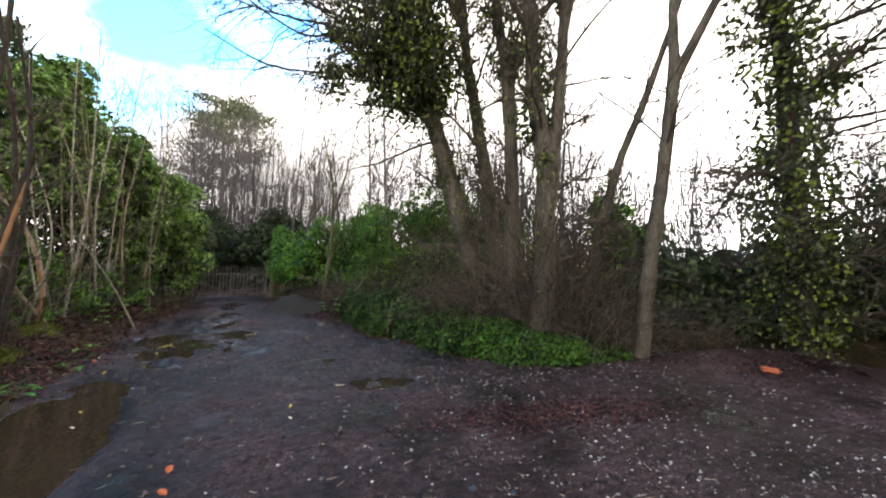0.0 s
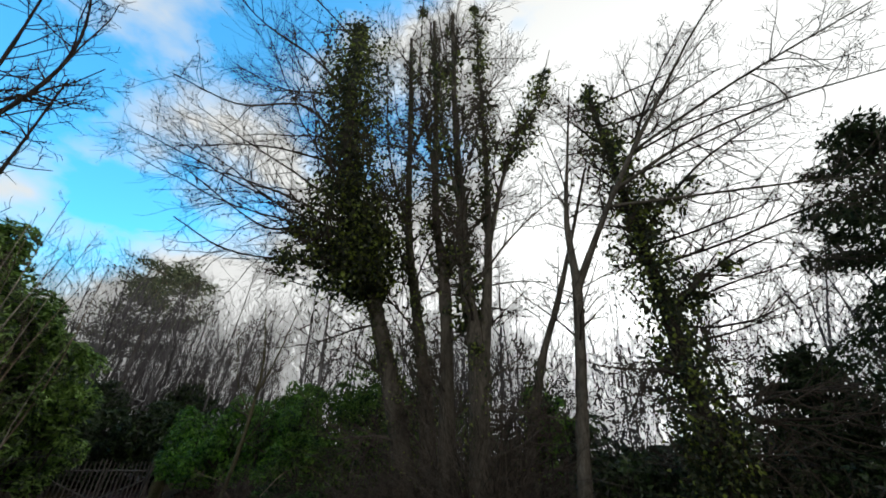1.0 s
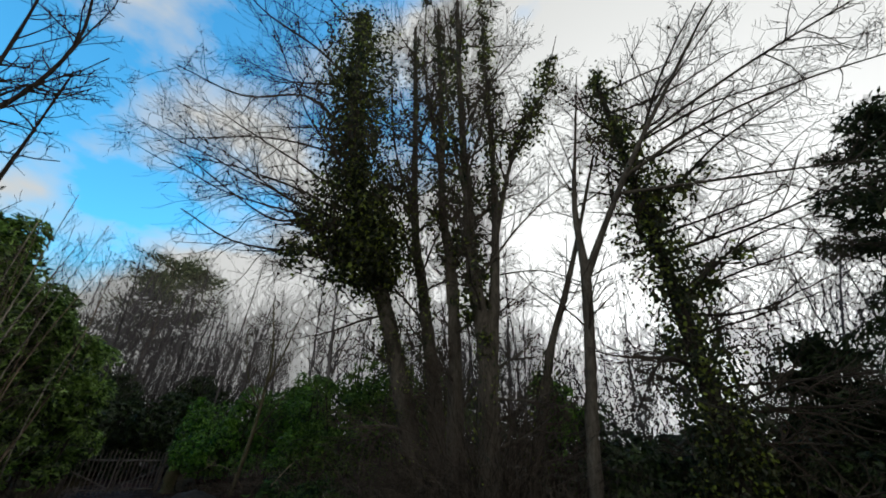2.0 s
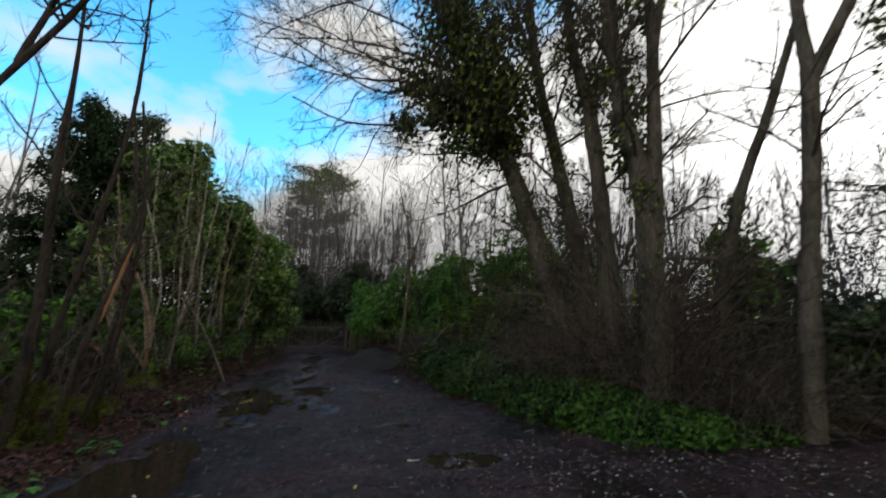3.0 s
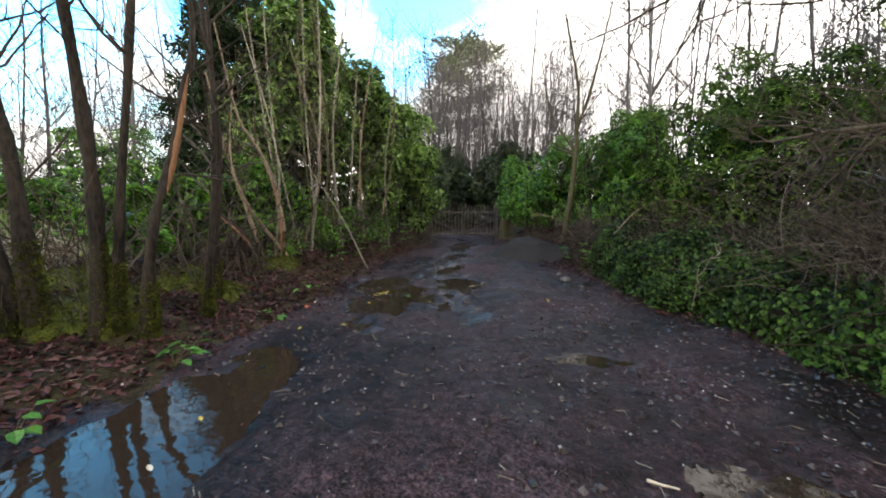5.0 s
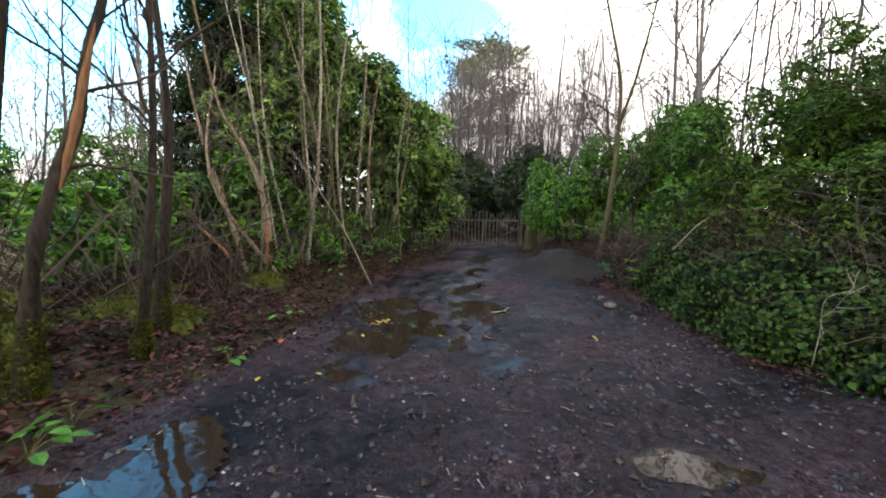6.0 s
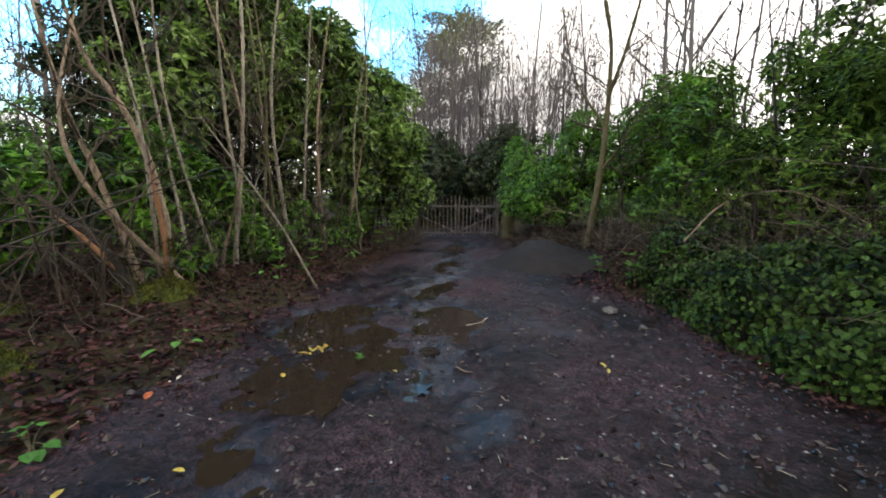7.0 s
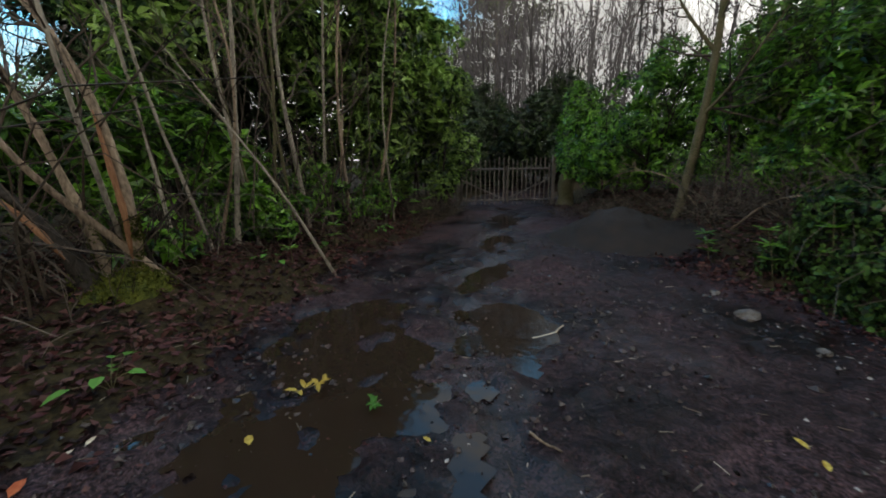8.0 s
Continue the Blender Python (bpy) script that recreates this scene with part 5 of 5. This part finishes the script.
# ---- ground litter ----
def litter():
    rng = np.random.default_rng(90)
    x, y = rng.uniform(-11, 3, 200000), rng.uniform(1.5, 17, 200000)
    left, right = beyond(x, y, LEFT_EDGE, 1), beyond(x, y, RIGHT_EDGE, -1)
    chance = step(-0.35, 0.5, left) * (1 - 0.8 * step(2.5, 5, left)) + 0.9 * step(-1.1, 0.1, right) * (1 - step(-2.0, -0.5, x)) + 0.09
    chance = np.clip(chance * (0.35 + 1.4 * (fractal(x * 0.9, y * 0.9, 17) + 0.4)), 0, 1)
    keep = rng.random(len(x)) < chance * 0.62
    x, y = x[keep], y[keep]
    n = len(x)
    g = Geo()
    p = np.stack([x, y, land(x, y) + rng.uniform(0.004, 0.03, n)], -1)
    axis = np.stack([rng.normal(size=n), rng.normal(size=n), rng.normal(0, 0.25, n)], -1)
    up = np.stack([rng.normal(0, 0.35, n), rng.normal(0, 0.35, n), np.ones(n)], -1)
    size = 0.28 + 0.72 * step(-0.6, 0.1, np.maximum(beyond(x, y, LEFT_EDGE, 1), beyond(x, y, RIGHT_EDGE, -1)))
    g.leaves(p, axis, up, size * rng.uniform(0.038, 0.105, n), size * rng.uniform(0.026, 0.07, n), rng.uniform(-0.3, 0.6, (n, 1)), 0.15, plain=True)
    tagged(g.link("leaf_litter", DEAD, kind="stuff"), "wet red-brown fallen leaves strewn over bank and track edge", "leaf litter")
    # straw-like bits and broken twigs trodden into the mud
    g = Geo()
    for _ in range(1300):
        px, py = rng.uniform(-7, 3), rng.uniform(1.8, 12)
        if beyond(np.array(px), np.array(py), LEFT_EDGE, 1) > 0.4 or beyond(np.array(px), np.array(py), RIGHT_EDGE, -1) > 0.3:
            continue
        a, k = rng.random() * 6.28, rng.uniform(0.02, 0.09)
        z = float(land(px, py)) + 0.004
        g.line(np.array([(px, py, z), (px + math.cos(a) * k, py + math.sin(a) * k, z + rng.uniform(0, 0.012))]), np.array([0.0022, 0.0016]), 3)
    tagged(g.link("straw_bits", BITS, kind="stuff"), "pale bits of straw and twig trodden into the mud", "litter")
    # red-brown drift of leaf mould in the yard
    g = Geo()
    x, y = rng.normal(1.3, 0.75, 2200), rng.normal(4.1, 0.2, 2200)
    y = y + 0.35 * (x - 1.3) * 0.5
    x, y = np.concatenate([x, rng.normal(4.9, 0.7, 1300)]), np.concatenate([y, rng.normal(5.8, 0.3, 1300)])
    n = len(x)
    p = np.stack([x, y, land(x, y) + rng.uniform(0.002, 0.015, n)], -1)
    g.leaves(p, np.stack([rng.normal(size=n), rng.normal(size=n), rng.normal(0, 0.2, n)], -1), np.tile([0, 0, 1.0], (n, 1)), rng.uniform(0.02, 0.06, n), rng.uniform(0.015, 0.04, n))
    tagged(g.link("leaf_mould", DEAD, kind="stuff"), "drift of reddish broken leaves on the gravel", "leaf litter")


def pebbles(x, y, s, rng, name, mat, label, category):
    n = len(x)
    c = np.stack([x, y, land(x, y) + s * 0.25], -1)
    oct_ = np.array([(1, 0, 0), (0, 1, 0), (-1, 0, 0), (0, -1, 0), (0, 0, 0.7), (0, 0, -0.7)], float)
    v = c[:, None] + s[:, None, None] * oct_ * rng.uniform(0.6, 1.3, (n, 6, 1)) + s[:, None, None] * rng.normal(0, 0.15, (n, 6, 3))
    f = np.array([(0, 1, 4), (1, 2, 4), (2, 3, 4), (3, 0, 4), (1, 0, 5), (2, 1, 5), (3, 2, 5), (0, 3, 5)])
    g = Geo()
    g.add(v, (np.arange(n)[:, None, None] * 6 + f).reshape(-1, 3))
    tagged(g.link(name, mat, kind="stuff"), label, category)


def mud_clods():
    rng = np.random.default_rng(95)
    x, y = rng.uniform(-7.5, 2.5, 26000), rng.uniform(2.0, 12, 26000)
    left, right = beyond(x, y, LEFT_EDGE, 1), beyond(x, y, RIGHT_EDGE, -1)
    patch = np.clip(0.35 + 2.2 * fractal(x * 1.6, y * 1.6, 71), 0.02, 1)
    keep = (rng.random(len(x)) < patch * (0.25 + 0.75 * step(3.5, 6.5, y))) & (left < 0.2) & (right < 0.2)
    for pool in POOLS[:1]:
        keep &= pool_reach(x, y, pool) > 1.1
    x, y = x[keep], y[keep]
    pebbles(x, y, 0.006 + 0.024 * rng.random(len(x)) ** 2.2, rng, "mud_clods", CLOD, "dark wet clods of churned mud on the track", "mud")


def gravel():
    rng = np.random.default_rng(91)
    x, y = rng.uniform(-6.5, 6.5, 110000), rng.uniform(0.2, 11, 110000)
    left, right = beyond(x, y, LEFT_EDGE, 1), beyond(x, y, RIGHT_EDGE, -1)
    chance = (0.13 + 0.8 * step(-1.5, 1.5, x + 0.35 * (y - 4))) * (left < 0.1) * (right < 0.5) * np.clip(0.5 + 1.6 * fractal(x * 1.1, y * 1.1, 27), 0.05, 1)
    keep = rng.random(len(x)) < chance * 0.42
    x, y = x[keep], y[keep]
    s = (0.004 + 0.012 * rng.random(len(x)) ** 3.5) * (1 + 0.2 * step(-0.5, 1.5, x))
    pebbles(x, y, s, rng, "gravel", CHIP, "scattered pale and grey gravel chips trodden into the mud", "gravel")


def lone_leaf(x, y, length, wide, mat, label, turn, tilt=6, lift=0.012):
    g = Geo()
    length, wide = length * 0.72, wide * 0.72
    g.leaves(np.array([[0, -length / 2, 0]]), np.array([[0, 1.0, 0]]), np.array([[0, 0, 1.0]]), length, wide, 0.18, -0.1)
    ob = g.link("fallen_leaf", mat)
    z = max(float(land(x, y)), max([l for p, l in zip(POOLS, LEVELS) if pool_reach(x, y, p) < 1], default=-9))
    ob.matrix_basis = pose(x, y, z + lift, tilt, 3, turn)
    tagged(ob, label, "leaf", "single fallen leaves")


def sprig(x, y, mat, label, seed, n, size, spread):
    rng = np.random.default_rng(seed)
    z = max(float(land(x, y)), max([l for p, l in zip(POOLS, LEVELS) if pool_reach(x, y, p) < 1], default=-9))
    top = thing("leafy_sprig", label, "sprig")
    s, g = Geo(), Geo()
    line = wander(rng, np.array([x, y, z + 0.015]), np.array([rng.normal(), rng.normal(), 0.05]), spread, 5, 0.1)
    s.line(line, np.linspace(0.004, 0.002, 6), 5)
    s.link("stalk", BARK_HAZEL, top, smooth=True)
    for i in range(n):
        q = Geo()
        a = rng.random() * 6.28
        q.leaves(line[None, rng.integers(1, 6)], np.array([[math.cos(a), math.sin(a), rng.uniform(0.1, 0.5)]]), np.array([[0, 0, 1.0]]), size * rng.uniform(0.7, 1.2), size * 0.4, 0.15)
        q.link("leaf", mat, top)


def stick(x, y, length, r, turn, mat, label, seed):
    rng = np.random.default_rng(seed)
    top = thing("stick", label, "stick", "sticks on the track")
    d = np.array([math.cos(radians(turn)), math.sin(radians(turn)), 0])
    pts = wander(rng, np.array([x, y, 0.0]) - d * length / 2, d, length, 8, 0.08)
    pts[:, 2] = land(pts[:, 0], pts[:, 1]) + r + 0.004
    pts[:, 2] = np.maximum(pts[:, 2], pts[:, 2].mean())
    g = Geo()
    g.line(pts, np.linspace(r, r * 0.6, 9), 6)
    g.link("wood", mat, top, smooth=True)


def rock(x, y, s, seed, label):
    bm = bmesh.new()
    bmesh.ops.create_icosphere(bm, subdivisions=2, radius=1.0)
    for v in bm.verts:
        k = 1 + 0.45 * noise.noise(v.co * 1.3 + Vector((seed, 0, 0)))
        v.co = Vector((v.co.x * s * k, v.co.y * s * 0.75 * k, v.co.z * s * 0.55 * k))
    ob = part("stone", bm, STONE, None)
    ob.matrix_basis = pose(x, y, float(land(x, y)) + s * 0.2, 0, 0, seed * 40)
    tagged(ob, label, "stone", "loose stones")


def small_plant(x, y, mat, label, seed, n=7, size=0.11):
    rng = np.random.default_rng(seed)
    top = thing("ground_plant", label, "plant", "low plants on the bank")
    z = float(land(x, y))
    for i in range(n):
        a, k = rng.random() * 6.28, rng.uniform(0.04, 0.16)
        tip = np.array([x + math.cos(a) * k, y + math.sin(a) * k, z + rng.uniform(0.05, 0.16)])
        g = Geo()
        g.line(curve([(x, y, z), (x + math.cos(a) * k * 0.4, y + math.sin(a) * k * 0.4, z + 0.08), tip], 5), np.full(5, 0.0025), 4)
        g.link("stalk", MOSSY_BARK, top)
        q = Geo()
        q.leaves(tip[None], np.array([[math.cos(a), math.sin(a), -0.1]]), np.array([[0, 0, 1.0]]), size * rng.uniform(0.7, 1.2), size * 0.75, 0.12)
        q.link("leaf", mat, top)


def arching_cane(points, r, mat, label, seed, kids=5):
    """A long bare cane or dead branch with a few side twigs."""
    rng = np.random.default_rng(seed)
    top = thing("dead_branch", label, "branch", "dead branches on the ivy bank")
    pts, rad = stem_line(points, r, r * 0.4, rng, 16, 0.08)
    g, c = Geo(), Geo()
    g.line(pts, rad, 6)
    g.link("stem", mat, top, smooth=True)
    sprout(c, rng, pts, rad, kids, 0.45, 2, 0.25, spread=0.8, kids=3, steps=4)
    c.link("side_twigs", mat, top, kind="stuff")


def moss_mound(x, y, r, h, seed):
    """A low hummock of soil and root grown over with moss."""
    rng = np.random.default_rng(seed)
    top = thing("moss_mound", "low hummock of yellow-green moss at the coppice feet", "moss", "mossy hummocks")
    n, m = 22, 7
    j, i = np.meshgrid(np.arange(m + 1), np.arange(n), indexing="ij")
    a, q = i * 2 * np.pi / n, j / m
    k = r * q * (1 + 1.5 * fractal(np.cos(a) * 1.6 + seed, np.sin(a) * 1.6, 6, 3))
    px, py = x + np.cos(a) * k, y + np.sin(a) * k
    pz = land(px, py) + h * (1 - q**2) ** 0.8 * (1 + 0.9 * fractal(px * 6, py * 6, 19, 3)) - 0.02
    f = [(u * n + v, (u + 1) * n + v, (u + 1) * n + (v + 1) % n, u * n + (v + 1) % n) for u in range(m) for v in range(n)]
    g = Geo()
    g.add(np.stack([px, py, pz], -1), f)
    g.link("core", MOSS, top, smooth=True)
    c = 1100
    w, d = rng.random(c) * 2 * np.pi, np.sqrt(rng.random(c)) * 0.98
    u, v = np.minimum((d * m).astype(int), m), np.minimum((w / (2 * np.pi) * n).astype(int), n - 1)
    p = np.stack([px[u, v], py[u, v], pz[u, v]], -1) + rng.normal(0, 0.05, (c, 3)) * [1, 1, 0.2]
    t = Geo()
    t.leaves(p, rng.normal(0, 0.6, (c, 3)) + [0, 0, 0.8], rng.normal(size=(c, 3)), rng.uniform(0.02, 0.05, c), rng.uniform(0.012, 0.03, c), plain=True)
    t.link("moss", MOSS, top, kind="stuff")


def evergreen_shoot(x, y, z, seed, whorl_count=3, size=0.13):
    """A young laurel shoot: thin stalk with whorls of long leaves."""
    rng = np.random.default_rng(seed)
    top = thing("laurel_shoot", "young laurel shoot with whorls of long green leaves", "plant", "laurel shoots")
    foot = float(land(x, y)) - 0.03
    lean = rng.normal(0, 0.08, 2)
    pts = curve([(x, y, foot), (x + lean[0] * 0.4, y + lean[1] * 0.4, (foot + z) / 2), (x + lean[0], y + lean[1], z)], 8)
    g = Geo()
    g.line(pts, np.linspace(0.008, 0.004, 8), 5)
    g.link("stalk", MOSSY_BARK, top, smooth=True)
    for q in range(whorl_count):
        c = pts[7 - q * 2]
        for a in np.arange(7) * 0.9 + rng.random():
            e = Geo()
            e.leaves(c[None], np.array([[math.cos(a), math.sin(a), rng.uniform(0.1, 0.7)]]), np.array([[0, 0, 1.0]]), size * rng.uniform(0.8, 1.25), size * 0.3, 0.15)
            e.link("leaf", LAUREL, top)


def small_things():
    arching_cane([(-2.8, 11.9, 1.2), (-2.2, 11.1, 1.62), (-1.28, 10.3, 1.46), (-0.76, 9.5, 1.2), (-0.3, 8.9, 0.8)], 0.008, TWIG, "long bare bramble cane arching over the ivy bank", 401)
    arching_cane([(-1.25, 8.72, -0.15), (-1.22, 8.76, 0.15), (-1.2, 8.8, 0.45), (-0.95, 8.9, 0.55)], 0.005, BARK_PALE, "broken pale dead stem caught in the ivy face", 402, 3)
    arching_cane([(-0.35, 9.3, 0.5), (-0.42, 9.35, 1.2), (-0.3, 9.4, 1.8)], 0.009, BARK_PALE, "pale lichened dead stem standing behind the ivy", 403, 3)
    arching_cane([(-2.6, 11.0, 0.6), (-2.2, 11.3, 1.1), (-1.6, 11.2, 1.25), (-1.0, 10.8, 0.9)], 0.014, BARK_HAZEL, "crooked dead brown branch lying on the ivy bank", 404, 7)
    arching_cane([(-3.6, 12.6, 0.1), (-3.2, 12.3, 0.55), (-2.5, 11.9, 0.7), (-1.9, 11.7, 1.1)], 0.013, BARK_HAZEL, "crooked dead brown branch lying on the ivy bank", 405, 7)
    arching_cane([(0.4, 8.3, 0.6), (0.0, 8.6, 1.3), (-0.6, 9.2, 1.6), (-1.3, 9.7, 1.45)], 0.008, TWIG, "long bare bramble cane arching over the ivy bank", 406)
    arching_cane([(-4.0, 13.9, 0.1), (-4.6, 13.9, 0.7), (-5.3, 14.2, 0.8), (-5.9, 14.5, 0.5)], 0.014, BARK_HAZEL, "dead brown branch leaning behind the grit heap", 407, 7)
    for i, (x, y, r, h) in enumerate([(-6.3, 3.75, 0.34, 0.16), (-5.98, 4.25, 0.24, 0.13), (-6.75, 4.3, 0.4, 0.14), (-7.1, 5.2, 0.36, 0.12), (-6.55, 5.5, 0.26, 0.12), (-7.5, 7.0, 0.28, 0.14), (-7.6, 4.2, 0.5, 0.15), (-7.9, 5.6, 0.42, 0.14), (-7.15, 3.4, 0.4, 0.14)]):
        moss_mound(x, y, r, h, 420 + i)
    for i, (x, y, z) in enumerate([(-3.75, 12.0, 0.12), (-3.15, 11.5, 0.3), (-2.75, 11.35, 0.62), (-1.75, 10.8, 1.45), (-1.6, 10.6, 1.25), (-2.4, 11.9, 1.35), (-8.0, 9.4, 0.35), (-8.35, 10.5, 0.45), (-7.75, 8.6, 0.3), (-8.55, 11.6, 0.5), (-8.75, 12.3, 0.45)]):
        evergreen_shoot(x, y, z, 440 + i)
    for i, (x, y, length, wide, turn) in enumerate([(-1.65, 4.21, 0.1, 0.05, 10), (-3.87, 4.08, 0.07, 0.05, 80), (-0.08, 5.44, 0.07, 0.05, 40), (-4.99, 5.6, 0.09, 0.06, 20), (-4.72, 6.0, 0.09, 0.06, 130), (-5.27, 6.97, 0.09, 0.07, 70), (-3.03, 8.48, 0.08, 0.05, 15), (-3.1, 8.63, 0.1, 0.06, 60), (-4.55, 7.54, 0.07, 0.04, 100), (-5.31, 5.33, 0.08, 0.05, 0)]):
        lone_leaf(x, y, length, wide, YELLOW, "single yellow fallen leaf on the wet mud", turn)
    for x, y, turn in [(-2.03, 2.89, 20), (-1.85, 2.57, 75), (-5.7, 6.2, 40)]:
        lone_leaf(x, y, 0.11, 0.09, RED_LEAF, "curled orange-red fallen leaf on the mud", turn, 12)
    for x, y, turn in [(-5.82, 6.36, 20), (-1.51, 3.86, 65), (-3.6, 3.72, 90), (-5.85, 6.45, 30), (-3.43, 11.69, 50)]:
        lone_leaf(x, y, 0.08, 0.045, CUT_WOOD, "pale bleached scrap of leaf on the ground", turn)
    sprig(-5.46, 7.31, YELLOW, "pale yellow-green leafy sprig lying in the puddle", 1, 9, 0.085, 0.2)
    sprig(-4.99, 7.62, GREEN_SPRIG, "fresh bright green leafy sprig lying in the puddle", 2, 9, 0.08, 0.11)
    stick(-4.57, 9.08, 0.32, 0.01, 55, CUT_WOOD, "short pale broken stick on the track", 1)
    stick(-4.08, 7.9, 0.2, 0.008, -20, BARK_HAZEL, "short brown stick on the mud", 2)
    stick(-1.34, 5.1, 0.14, 0.008, 20, CUT_WOOD, "pale broken stick on the mud", 3)
    stick(-4.9, 3.0, 0.7, 0.008, 70, BARK_PALE, "thin pale dead stick on the bank", 4)
    stick(-1.9, 10.1, 0.8, 0.012, 120, BARK_PALE, "thin pale dead stick on the ivy edge", 5)
    rock(-3.33, 10.37, 0.1, 1, "grey weathered stone on the leafy verge")
    rock(-3.6, 10.9, 0.06, 2, "small grey stone on the leafy verge")
    rock(-2.9, 9.9, 0.05, 3, "small grey stone on the leafy verge")
    for i, (x, y) in enumerate([(-4.5, 3.1), (-4.4, 3.35), (-4.85, 4.3), (-5.05, 4.5), (-5.5, 5.6), (-6.2, 6.6), (-7.9, 9.2), (-7.6, 8.3), (-8.4, 10.6)]):
        small_plant(x, y, GREEN_SPRIG if i % 3 else IVY_BRIGHT, "small fresh green bramble seedling on the leaf litter", 200 + i)
    # brush and stumps beside the gate
    for x, y, h, r, label in [(-10.0, 14.35, 0.85, 0.2, "dark rotten stump beside the gate"), (-7.35, 16.3, 1.15, 0.22, "mossy old stump beside the gate")]:
        rng = np.random.default_rng(int(h * 100))
        z = float(land(x, y))
        pts, rad = stem_line([(x, y, z - 0.1), (x, y, z + h * 0.5), (x + 0.05, y, z + h)], r, r * 0.75, rng, 8, 0.12, 0.4)
        top = thing("tree_stump", label, "stump")
        g = Geo()
        g.line(np.concatenate([pts, pts[-1:]]), np.concatenate([rad, [0.005]]), 12)
        g.link("trunk", MOSSY_BARK if h > 1 else BARK_DARK, top, smooth=True)
    thicket("brush_pile", "heap of dead brown brush beside the gate", np.random.default_rng(301), [(-9.3, 13.3, 0.5, 0.8, 0.6), (-9.0, 12.4, 0.4, 0.6, 0.5)], 500, 1.1, lean=1.2, category="brush pile")
    thicket("brush_pile", "dead twigs lying between the shrubs and grit heap", np.random.default_rng(302), [(-6.2, 14.6, 0.9, 0.6, 0.5), (-5.2, 14.2, 0.7, 0.5, 0.6)], 450, 1.3, lean=1.4, category="brush pile")


far_woods()
big_trees()
left_side()
right_side()
ivy_bank()
gate()
grit_heap()
loose_brick()
litter()
gravel()
mud_clods()
small_things()
